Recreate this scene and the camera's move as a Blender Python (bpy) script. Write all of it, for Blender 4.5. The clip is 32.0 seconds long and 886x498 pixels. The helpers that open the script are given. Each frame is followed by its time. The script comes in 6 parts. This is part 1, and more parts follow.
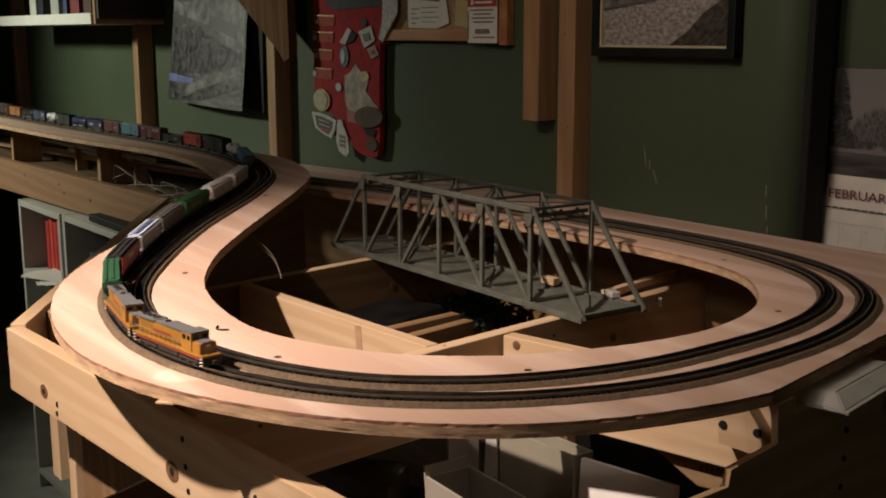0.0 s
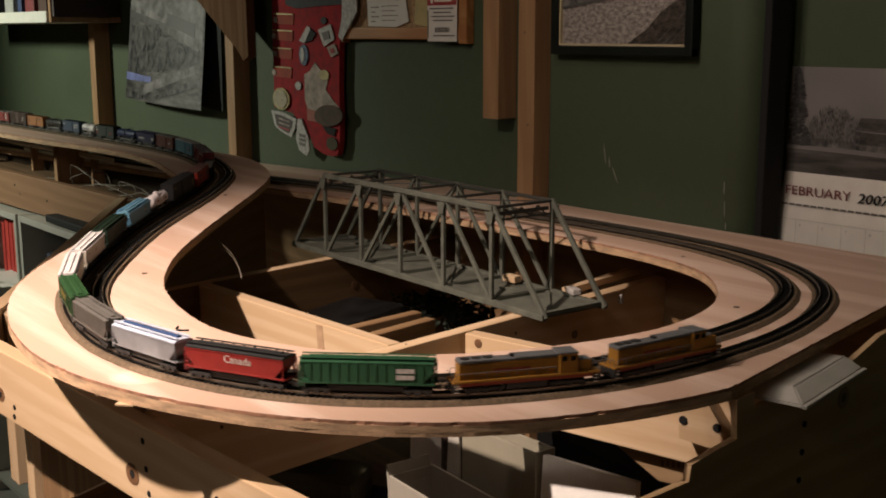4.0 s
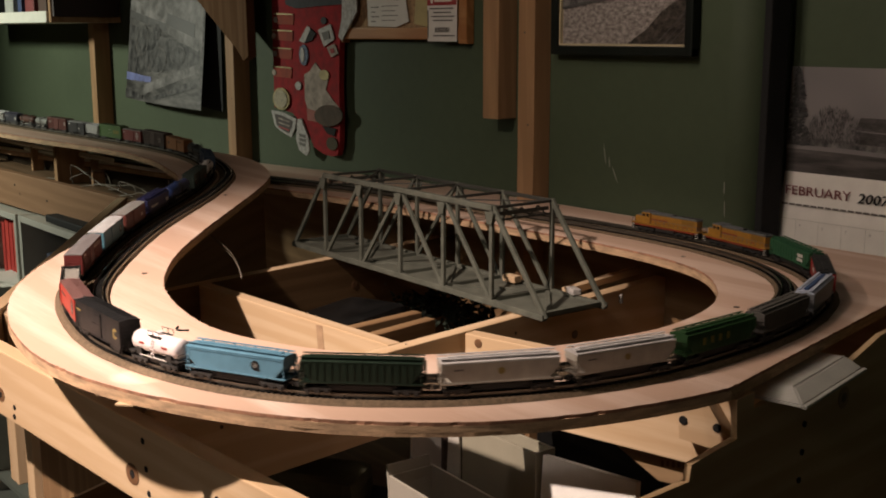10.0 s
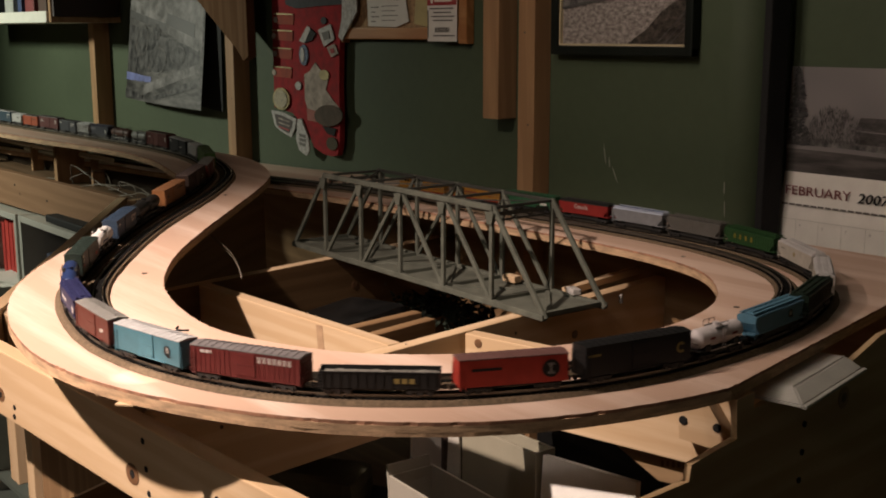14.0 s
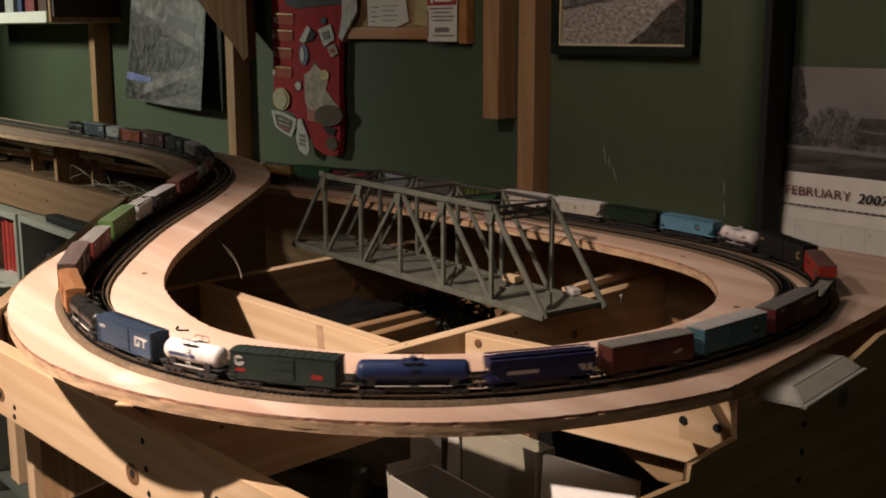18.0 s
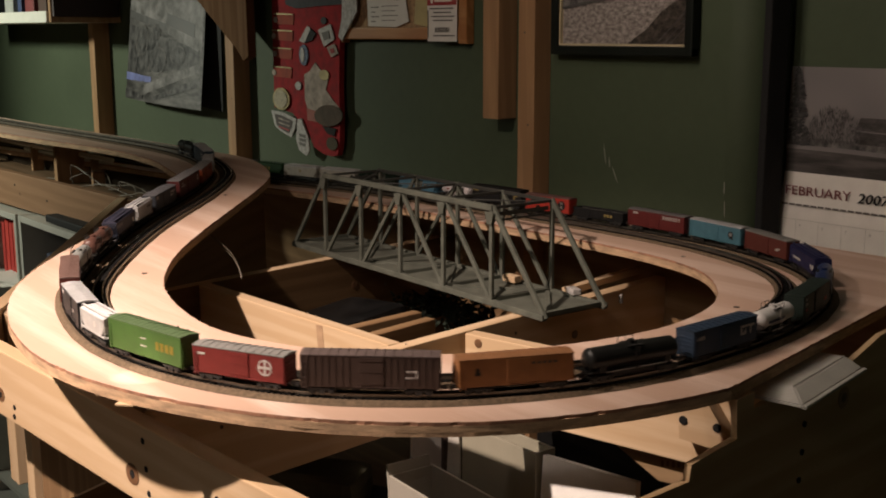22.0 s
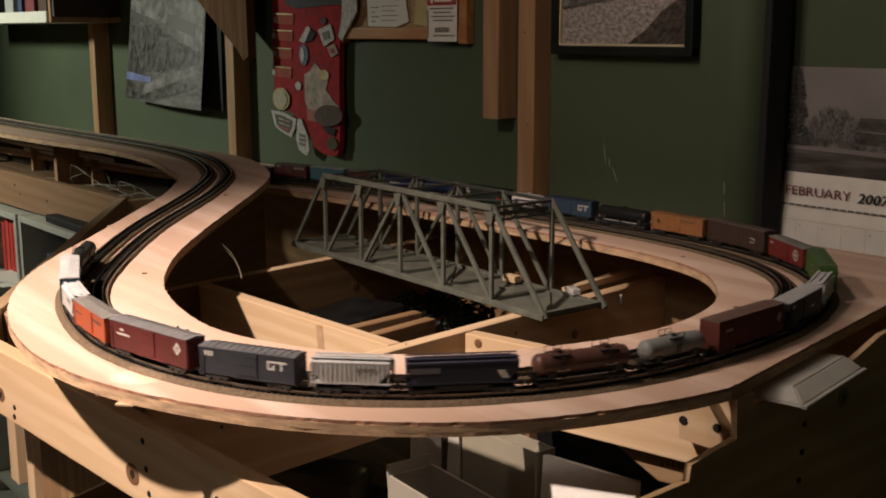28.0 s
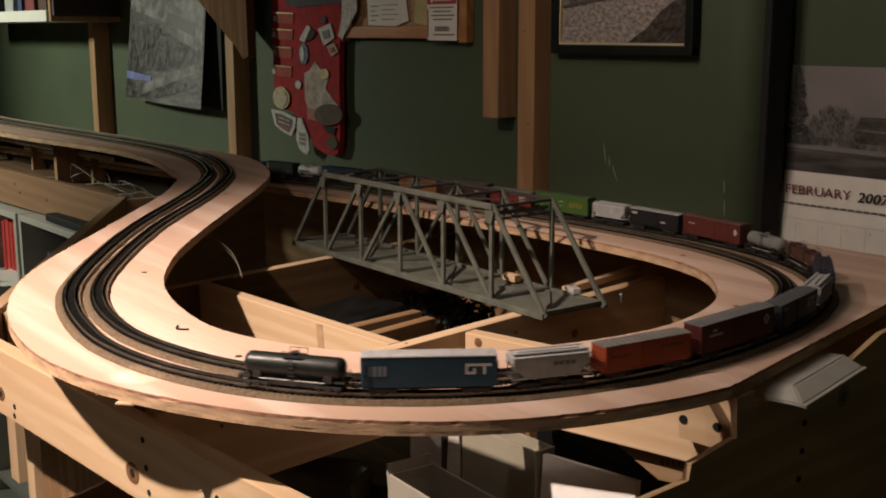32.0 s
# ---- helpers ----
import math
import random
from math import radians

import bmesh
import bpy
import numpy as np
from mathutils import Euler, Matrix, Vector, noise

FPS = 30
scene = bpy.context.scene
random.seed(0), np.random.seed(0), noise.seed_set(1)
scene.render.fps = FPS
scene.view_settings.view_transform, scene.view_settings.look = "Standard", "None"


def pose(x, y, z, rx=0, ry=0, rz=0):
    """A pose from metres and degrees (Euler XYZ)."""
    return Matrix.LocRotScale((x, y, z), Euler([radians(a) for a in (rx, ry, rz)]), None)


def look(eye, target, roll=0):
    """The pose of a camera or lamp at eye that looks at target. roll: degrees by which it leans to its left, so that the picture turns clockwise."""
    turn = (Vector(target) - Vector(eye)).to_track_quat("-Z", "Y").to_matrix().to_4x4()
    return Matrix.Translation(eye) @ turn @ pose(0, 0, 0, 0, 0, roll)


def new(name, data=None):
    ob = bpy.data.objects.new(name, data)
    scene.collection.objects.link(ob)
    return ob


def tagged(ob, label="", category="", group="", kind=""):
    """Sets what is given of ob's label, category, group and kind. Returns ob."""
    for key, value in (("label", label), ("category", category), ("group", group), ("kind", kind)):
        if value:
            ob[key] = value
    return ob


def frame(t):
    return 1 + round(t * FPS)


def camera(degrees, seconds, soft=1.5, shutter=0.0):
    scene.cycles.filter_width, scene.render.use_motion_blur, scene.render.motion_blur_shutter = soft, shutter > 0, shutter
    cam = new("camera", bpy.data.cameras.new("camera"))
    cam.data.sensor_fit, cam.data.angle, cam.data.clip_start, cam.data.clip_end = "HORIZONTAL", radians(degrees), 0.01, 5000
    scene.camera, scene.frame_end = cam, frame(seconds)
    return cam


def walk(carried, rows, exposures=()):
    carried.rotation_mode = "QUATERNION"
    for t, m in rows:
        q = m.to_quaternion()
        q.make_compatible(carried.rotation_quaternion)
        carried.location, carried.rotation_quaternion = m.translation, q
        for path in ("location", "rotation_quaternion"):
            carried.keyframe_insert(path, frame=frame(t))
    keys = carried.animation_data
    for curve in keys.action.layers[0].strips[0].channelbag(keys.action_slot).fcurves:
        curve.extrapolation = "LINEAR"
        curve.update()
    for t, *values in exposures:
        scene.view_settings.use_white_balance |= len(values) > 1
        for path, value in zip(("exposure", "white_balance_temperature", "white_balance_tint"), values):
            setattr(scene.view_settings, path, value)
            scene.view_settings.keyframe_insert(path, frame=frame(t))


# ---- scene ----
cam = camera(42.8, 32.0, soft=1.9, shutter=0.5)
# X runs along the back wall, Y towards it, Z up; plywood top at z = 1.0
WALLDIR = math.degrees(math.atan2(0.7733, 0.634))


def aim(yaw, pitch, roll):
    """Camera pose from the tripod: degrees left of the wall's normal, down, and lean."""
    return Matrix.Translation((0, 0, 1.282)) @ pose(0, 0, 0, 0, 0, yaw) @ pose(0, 0, 0, 90 - pitch) @ pose(0, 0, 0, 0, 0, roll)


walk(cam, [(0.0, aim(WALLDIR + 2.0, 10.82, -0.1)), (0.5, aim(WALLDIR + 1.6, 10.83, -0.1)), (1.0, aim(WALLDIR + 1.12, 10.86, -0.1)),
           (1.5, aim(WALLDIR + 0.77, 10.84, -0.1)), (2.0, aim(WALLDIR + 0.4, 10.85, -0.1)), (2.5, aim(WALLDIR + 0.05, 10.88, -0.1)),
           (3.0, aim(WALLDIR, 10.88, -0.1)), (3.5, aim(WALLDIR, 10.9, -0.1)), (31.5, aim(WALLDIR, 10.9, -0.1)), (32.0, aim(WALLDIR, 10.95, -0.1))],
     exposures=((0.0, -0.22), (1.0, -0.17), (2.5, -0.08), (5.0, 0.0), (32.0, 0.0)))

# ---- light ----
world = bpy.data.worlds.new("world")
scene.world = world
world.use_nodes = True
world.node_tree.nodes["Background"].inputs[0].default_value = (1.0, 0.8, 0.6, 1)
world.node_tree.nodes["Background"].inputs[1].default_value = 0.03


def lamp(name, kind, where, target, energy, colour, size=0.1, cone=None, blend=0.3):
    data = bpy.data.lights.new(name, kind)
    data.energy, data.color = energy, colour
    if kind == "AREA":
        data.size = size
    else:
        data.shadow_soft_size = size
    if cone:
        data.spot_size, data.spot_blend = radians(cone), blend
    ob = new(name, data)
    ob.matrix_world = look(where, target)
    return ob


WARM = (1.0, 0.79, 0.67)
lamp("reflector_lamp_light", "SPOT", (-1.1, -0.48, 2.2), (-1.12, 0.37, 1.0), 288, WARM, 0.02, 46.5, 1.0)
lamp("reflector_spill_light", "SPOT", (-1.1, -0.48, 2.19), (-0.7, 1.25, 1.1), 36, (1.0, 0.82, 0.69), 0.02, 74, 0.8)
lamp("hot_spot_light", "SPOT", (-1.1, -0.48, 2.21), (-0.86, 0.383, 1.0), 110, WARM, 0.004, 1.8, 0.3)
lamp("second_lamp_light", "SPOT", (-0.87, 0.28, 2.1), (-0.45, 1.3, 1.25), 14, (1.0, 0.81, 0.68), 0.02, 108, 0.9)
# unseen fill, added to lift the faces turned towards the camera
lamp("ceiling_lamp_light", "AREA", (-0.2, -1.3, 2.2), (-0.5, 0.7, 0.9), 5.0, (1.0, 0.83, 0.69), 0.3)
lamp("far_ceiling_light", "SPOT", (-3.9, -0.6, 1.9), (-3.14, 1.15, 1.08), 205, (0.95, 0.97, 0.8), 0.12, 61, 1.0)


# ---- materials ----
def mat(name, colour, rough=0.6, metal=0.0, vary=0.15, scale=30.0, bump=0.05, fine=400.0, stretch=(1, 1, 1), random_piece=0.0, spec=0.5):
    m = bpy.data.materials.new(name)
    m.use_nodes = True
    nt = m.node_tree
    n, l = nt.nodes, nt.links
    b = n["Principled BSDF"]
    b.inputs["Metallic"].default_value = metal
    b.inputs["Specular IOR Level"].default_value = spec
    co = n.new("ShaderNodeTexCoord")
    mp = n.new("ShaderNodeMapping")
    mp.inputs["Scale"].default_value = stretch
    l.new(co.outputs["Object"], mp.inputs[0])
    big, small = n.new("ShaderNodeTexNoise"), n.new("ShaderNodeTexNoise")
    big.inputs["Scale"].default_value, small.inputs["Scale"].default_value = scale, fine
    big.inputs["Detail"].default_value, small.inputs["Detail"].default_value = 4, 2
    l.new(mp.outputs[0], big.inputs["Vector"]), l.new(mp.outputs[0], small.inputs["Vector"])
    mix = n.new("ShaderNodeMath")
    mix.operation = "MULTIPLY_ADD"
    mix.inputs[1].default_value = 0.35
    l.new(small.outputs[0], mix.inputs[0]), l.new(big.outputs[0], mix.inputs[2])
    ramp = n.new("ShaderNodeValToRGB")
    ramp.color_ramp.elements[0].position, ramp.color_ramp.elements[1].position = 0.42, 0.95
    ramp.color_ramp.elements[0].color = (*[c * (1 - vary) for c in colour], 1)
    ramp.color_ramp.elements[1].color = (*[min(1, c * (1 + vary)) for c in colour], 1)
    l.new(mix.outputs[0], ramp.inputs[0])
    out = ramp.outputs[0]
    if random_piece:
        info, hsv, rng = n.new("ShaderNodeObjectInfo"), n.new("ShaderNodeHueSaturation"), n.new("ShaderNodeMapRange")
        l.new(info.outputs["Random"], rng.inputs[0])
        rng.inputs[3].default_value, rng.inputs[4].default_value = 1 - random_piece, 1 + random_piece
        l.new(rng.outputs[0], hsv.inputs["Value"]), l.new(out, hsv.inputs["Color"])
        out = hsv.outputs[0]
    l.new(out, b.inputs["Base Color"])
    rr = n.new("ShaderNodeMapRange")
    rr.inputs[3].default_value, rr.inputs[4].default_value = max(0, rough - 0.12), min(1, rough + 0.12)
    l.new(big.outputs[0], rr.inputs[0]), l.new(rr.outputs[0], b.inputs["Roughness"])
    if bump:
        bp = n.new("ShaderNodeBump")
        bp.inputs["Strength"].default_value, bp.inputs["Distance"].default_value = bump, 0.002
        l.new(mix.outputs[0], bp.inputs["Height"]), l.new(bp.outputs[0], b.inputs["Normal"])
    return m


def wood(name, light, dark, along="X", rough=0.55, rings=18.0, knots=False, random_piece=0.08, spec=0.35):
    """Sawn softwood: long streaks of grain along one axis, with fine pores."""
    m = mat(name, light, rough, random_piece=random_piece, spec=spec)
    nt = m.node_tree
    n, l = nt.nodes, nt.links
    ramp = next(x for x in n if x.type == "VALTORGB")
    mp = next(x for x in n if x.type == "MAPPING")
    k = {"X": (0.06, 1, 1), "Y": (1, 0.06, 1), "Z": (1, 1, 0.06)}[along]
    mp.inputs["Scale"].default_value = k
    wave = n.new("ShaderNodeTexWave")
    wave.wave_type, wave.bands_direction = "BANDS", "DIAGONAL"
    wave.inputs["Scale"].default_value = rings
    wave.inputs["Distortion"].default_value, wave.inputs["Detail"].default_value, wave.inputs["Detail Scale"].default_value = 9, 3, 1.2
    l.new(mp.outputs[0], wave.inputs["Vector"])
    mix = next(x for x in n if x.type == "MATH")
    old = mix.inputs[2].links[0].from_socket
    add = n.new("ShaderNodeMath")
    add.operation = "MULTIPLY_ADD"
    add.inputs[1].default_value = 0.45
    l.new(wave.outputs["Fac"], add.inputs[0]), l.new(old, add.inputs[2]), l.new(add.outputs[0], mix.inputs[2])
    ramp.color_ramp.elements[0].position, ramp.color_ramp.elements[1].position = 0.45, 1.3
    ramp.color_ramp.elements[0].color, ramp.color_ramp.elements[1].color = (*light, 1), (*dark, 1)
    return m


PLY = wood("plywood_face", (0.66, 0.505, 0.415), (0.5, 0.34, 0.255), "X", 0.55, 7.0, random_piece=0)
next(x for x in PLY.node_tree.nodes if x.type == "VALTORGB").color_ramp.elements[1].position = 1.12
PLYTOP = mat("plywood_top_edge", (0.3, 0.15, 0.09), 0.85, vary=0.55, scale=60, bump=0.4)
PLYCORE = mat("plywood_core_edge", (0.45, 0.3, 0.18), 0.85, vary=0.4, scale=35, bump=0.3, stretch=(1, 1, 6))
PLYLOW = mat("plywood_low_edge", (0.46, 0.3, 0.18), 0.85, vary=0.45, scale=45, bump=0.3)
PINE = wood("pine_board", (0.55, 0.41, 0.27), (0.46, 0.32, 0.19), "X", 0.5)
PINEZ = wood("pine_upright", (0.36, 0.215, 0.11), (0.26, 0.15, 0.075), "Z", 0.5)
GREEN = mat("green_wall_paint", (0.053, 0.07, 0.041), 0.6, vary=0.14, scale=3, bump=0.15, fine=60, spec=0.2)
CEIL = mat("ceiling_board", (0.5, 0.46, 0.4), 0.8, scale=4)
CONCRETE = mat("concrete_floor", (0.3, 0.29, 0.26), 0.85, vary=0.3, scale=6)
CORK = mat("cork_roadbed", (0.115, 0.082, 0.052), 0.95, vary=0.38, scale=260, bump=0.5, fine=1300, spec=0.2)
TIE = mat("plastic_ties", (0.007, 0.0065, 0.006), 0.8, vary=0.2, scale=200, spec=0.12)
RAIL = mat("dull_rail_side", (0.2, 0.18, 0.15), 0.4, 0.9, vary=0.25, scale=60, bump=0)
RAILSHINE = mat("bright_rail_top", (0.6, 0.56, 0.5), 0.22, 1.0, vary=0.15, scale=60, bump=0)
BRIDGE = mat("grey_bridge_paint", (0.088, 0.092, 0.074), 0.6, vary=0.3, scale=45, bump=0.15, fine=700, spec=0.25)
BLACK = mat("matt_black", (0.011, 0.011, 0.011), 0.7, vary=0.2, scale=60, spec=0.2)


# ---- building blocks ----
def part(name, bm, material, parent=None, label="", smooth=False):
    me = bpy.data.meshes.new(name)
    bmesh.ops.recalc_face_normals(bm, faces=bm.faces)
    if smooth:
        for f in bm.faces:
            f.smooth = True
    bm.to_mesh(me)
    bm.free()
    me.materials.append(material)
    ob = new(name, me)
    if parent:
        ob.parent = parent
    if label:
        tagged(ob, label)
    return ob


def add_box(bm, size, at, bevel=0.0, rot=None):
    m = Matrix.Translation(at)
    if rot is not None:
        m = m @ rot
    r = bmesh.ops.create_cube(bm, size=1, matrix=m @ Matrix.Diagonal((*size, 1)))
    if bevel:
        edges = list({e for v in r["verts"] for e in v.link_edges})
        bmesh.ops.bevel(bm, geom=edges, offset=bevel, segments=2, affect="EDGES", profile=0.6)
    return bm


def box(name, size, at, material, parent=None, bevel=0.0, rot=None, label=""):
    """A bevelled block whose mesh is centred on its own origin."""
    bm = add_box(bmesh.new(), size, (0, 0, 0), bevel)
    ob = part(name, bm, material, parent, label)
    ob.matrix_basis = Matrix.Translation(at) @ (rot if rot is not None else Matrix())
    return ob


def add_rod(bm, a, b, r, sides=8, r2=None):
    a, b = Vector(a), Vector(b)
    d = b - a
    m = Matrix.Translation((a + b) / 2) @ d.to_track_quat("Z", "Y").to_matrix().to_4x4()
    bmesh.ops.create_cone(bm, cap_ends=True, segments=sides, radius1=r, radius2=r if r2 is None else r2, depth=d.length, matrix=m)
    return bm


def empty(name, at=(0, 0, 0)):
    ob = new(name)
    ob.empty_display_size = 0.02
    ob.location = at
    return ob


def prism(pts, thick):
    """An outline in x and z, drawn out by its thickness towards the room."""
    bm = bmesh.new()
    f = bm.faces.new([bm.verts.new((x, 0, z)) for x, z in pts])
    r = bmesh.ops.extrude_face_region(bm, geom=[f])
    bmesh.ops.translate(bm, verts=[g for g in r["geom"] if isinstance(g, bmesh.types.BMVert)], vec=(0, -thick, 0))
    return bm


# ---- the track's course ----
COURSE = [(-6.8, 0.99), (-5.4, 0.985), (-4.2, 0.98), (-3.4, 0.98), (-2.88, 0.981), (-2.566, 0.991), (-2.2, 0.999), (-2.03, 0.99), (-1.9, 0.968), (-1.777, 0.915), (-1.685, 0.846), (-1.552, 0.729),
          (-1.436, 0.629), (-1.328, 0.542), (-1.22, 0.464), (-1.15, 0.428), (-1.06, 0.401), (-0.95, 0.387), (-0.83, 0.402), (-0.73, 0.45), (-0.66, 0.525), (-0.62, 0.605),
          (-0.597, 0.7), (-0.593, 0.8), (-0.6, 0.9), (-0.628, 1.0), (-0.68, 1.09), (-0.76, 1.157), (-0.865, 1.197), (-0.97, 1.213), (-1.1, 1.216),
          (-1.3, 1.206), (-1.58, 1.186), (-1.87, 1.15), (-2.2, 1.145), (-2.8, 1.145), (-3.6, 1.145), (-5.2, 1.145)]
RAILTOP = 1.0072


def spline(points, step=0.005):
    """Even steps along a smooth curve through the points."""
    p = [Vector(q) for q in points]
    p = [2 * p[0] - p[1]] + p + [2 * p[-1] - p[-2]]
    raw = []
    for i in range(1, len(p) - 2):
        for k in range(24):
            t = k / 24
            a, b, c, d = p[i - 1], p[i], p[i + 1], p[i + 2]
            m1 = (c - a) * ((c - b).length / ((c - b).length + (b - a).length))
            m2 = (d - b) * ((c - b).length / ((d - c).length + (c - b).length))
            raw.append(b * (2 * t ** 3 - 3 * t ** 2 + 1) + m1 * (t ** 3 - 2 * t ** 2 + t) + c * (3 * t ** 2 - 2 * t ** 3) + m2 * (t ** 3 - t ** 2))
    raw.append(p[-2])
    a = np.array([tuple(q) for q in raw])
    s = np.r_[0, np.cumsum(np.linalg.norm(np.diff(a, axis=0), axis=1))]
    even = np.arange(0, s[-1], step)
    return even, np.c_[np.interp(even, s, a[:, 0]), np.interp(even, s, a[:, 1])]


STEP = 0.005
ARC, WAY = spline(COURSE, STEP)
for _ in range(12):
    WAY[1:-1] = (WAY[:-2] + 2 * WAY[1:-1] + WAY[2:]) / 4
FOOT = float(ARC[int(np.argmin(np.hypot(WAY[:, 0] + 1.12, WAY[:, 1] - 0.417)))])
HEIGHT = 0.047 * np.clip((FOOT - ARC) / 1.05, 0, 1)   # the line climbs through the S on to the arm
HIDDEN = int(np.argmin(np.hypot(WAY[:, 0] + 1.72, WAY[:, 1] - 1.17)))
HEIGHT[HIDDEN:] -= 0.029 * (ARC[HIDDEN:] - ARC[HIDDEN])   # and drops out of sight behind the arm
for _ in range(200):
    HEIGHT[1:-1] = (HEIGHT[:-2] + HEIGHT[2:]) / 2


TAN = np.gradient(WAY, axis=0)
TAN /= np.linalg.norm(TAN, axis=1)[:, None]
SIDE = np.c_[-TAN[:, 1], TAN[:, 0]]   # to the left of travel: the loop's inside

# how far each of the two tracks wanders from the sheet's own middle line, place by place
WANDER = [(-2.0, 0.986, 0.0, 0.0), (-1.9, 0.968, 0.004, 0.005), (-1.81, 0.932, 0.011, 0.0105), (-1.74, 0.89, 0.017, 0.019), (-1.604, 0.775, 0.0195, 0.0205), (-1.445, 0.637, 0.004, 0.003), (-1.32, 0.536, 0.003, 0.0005), (-1.21, 0.458, 0.004, 0.001),
          (-1.06, 0.401, 0.005, 0.001), (-0.93, 0.388, 0.002, 0.006), (-0.83, 0.402, 0.003, 0.01), (-0.74, 0.444, 0.001, 0.009), (-0.63, 0.578, -0.007, 0.007), (-0.6, 0.68, -0.011, 0.006), (-0.594, 0.8, -0.011, 0.006),
          (-0.605, 0.92, -0.006, 0.005), (-0.69, 1.1, -0.007, 0.0), (-0.83, 1.187, -0.005, 0.001), (-1.0, 1.215, -0.001, 0.0)]
AT = [int(np.argmin(np.hypot(WAY[:, 0] - x, WAY[:, 1] - y))) for x, y, o, n in WANDER]
DRIFT = []
for col in (2, 3):
    d = np.interp(np.arange(len(WAY)), AT, [w[col] for w in WANDER])
    DRIFT.append(np.convolve(np.pad(d, 15, mode="edge"), np.ones(31) / 31, "valid"))
LINE = WAY + SIDE * DRIFT[0][:, None]


def on_line(s):
    return Vector((np.interp(s, ARC, LINE[:, 0]), np.interp(s, ARC, LINE[:, 1]), RAILTOP + np.interp(s, ARC, HEIGHT)))


# ---- room ----
def slab(name, size, at, material, label):
    return tagged(box(name, size, at, material), label, "room shell", kind="structure")


slab("floor", (9.2, 6, 0.1), (-2.5, -1.0, -0.05), CONCRETE, "grey concrete basement floor with stains")
bm = add_box(bmesh.new(), (6.144, 0.12, 2.5), (0, 0, 0))
bmesh.ops.bevel(bm, geom=[e for e in bm.edges if abs(e.verts[0].co.z - e.verts[1].co.z) > 1 and e.verts[0].co.x > 0], offset=0.045, segments=10, affect="EDGES", profile=0.5)
bm.normal_update()
for f in bm.faces:
    f.smooth = 0.01 < abs(f.normal.x) < 0.99
wall = tagged(part("wall_north", bm, GREEN), "dark green painted basement wall with scuffs and a rounded corner", "wall", kind="structure")
wall.location = (-4.018, 1.395, 1.25)
slab("wall_recess", (3.0, 0.1, 2.5), (0.55, 1.47, 1.25), GREEN, "dark green painted wall behind the bench end")
slab("wall_south", (9.2, 0.1, 2.5), (-2.5, -3.0, 1.25), GREEN, "plain painted basement wall")
slab("wall_west", (0.1, 4.6, 2.5), (-7.05, -0.7, 1.25), GREEN, "plain painted basement wall")
slab("wall_east", (0.1, 4.6, 2.5), (2.0, -0.7, 1.25), GREEN, "plain painted basement wall")
slab("ceiling", (9.2, 6, 0.1), (-2.5, -1.0, 2.55), CEIL, "plain pale basement ceiling")


# ---- plywood deck: one sheet that follows the line ----
def ribbon(bm, i0, i1, lo, hi, z0, z1, step=4):
    """A band along the line between two sideways offsets, which may vary along it."""
    rows = []
    for i in list(range(i0, i1, step)) + [i1]:
        l, h = (lo(i) if callable(lo) else lo), (hi(i) if callable(hi) else hi)
        a, b, up = WAY[i] + SIDE[i] * l, WAY[i] + SIDE[i] * h, HEIGHT[i]
        rows.append([bm.verts.new((*a, z0 + up)), bm.verts.new((*b, z0 + up)), bm.verts.new((*b, z1 + up)), bm.verts.new((*a, z1 + up))])
    for p, q in zip(rows, rows[1:]):
        for k in range(4):
            bm.faces.new((p[k], p[(k + 1) % 4], q[(k + 1) % 4], q[k]))
    bm.faces.new(rows[0]), bm.faces.new(rows[-1][::-1])
    return bm


def where(x, y):
    return int(np.argmin(np.hypot(WAY[:, 0] - x, WAY[:, 1] - y)))


I_FRONT = where(-0.73, 0.45)
I_SIDE = where(-0.597, 0.7)


def margins(rows):
    """Smooth widths along the line from a few (x, y, width) places on it."""
    w = np.interp(np.arange(len(WAY)), [where(x, y) for x, y, m in rows], [m for x, y, m in rows])
    return np.convolve(np.pad(w, 9, mode="edge"), np.ones(19) / 19, "valid")


OUTSIDE = margins([(-6.8, 0.99, 0.1), (-2.595, 0.99, 0.087), (-2.455, 0.994, 0.077), (-2.33, 0.998, 0.068), (-2.2, 0.999, 0.062), (-2.04, 0.991, 0.0635), (-1.86, 0.954, 0.061), (-1.805, 0.93, 0.045), (-1.774, 0.913, 0.039),
                   (-1.71, 0.866, 0.033), (-1.634, 0.802, 0.0258), (-1.574, 0.748, 0.0292), (-1.468, 0.656, 0.0363), (-1.395, 0.595, 0.0445), (-1.329, 0.543, 0.055), (-1.257, 0.489, 0.062), (-1.171, 0.437, 0.0578),
                   (-1.072, 0.404, 0.0565), (-0.933, 0.387, 0.052), (-0.859, 0.395, 0.0457), (-0.806, 0.41, 0.0422), (-0.743, 0.441, 0.041), (-0.687, 0.49, 0.0487), (-0.629, 0.583, 0.0592), (-0.604, 0.664, 0.0619), (-0.594, 0.733, 0.066)])
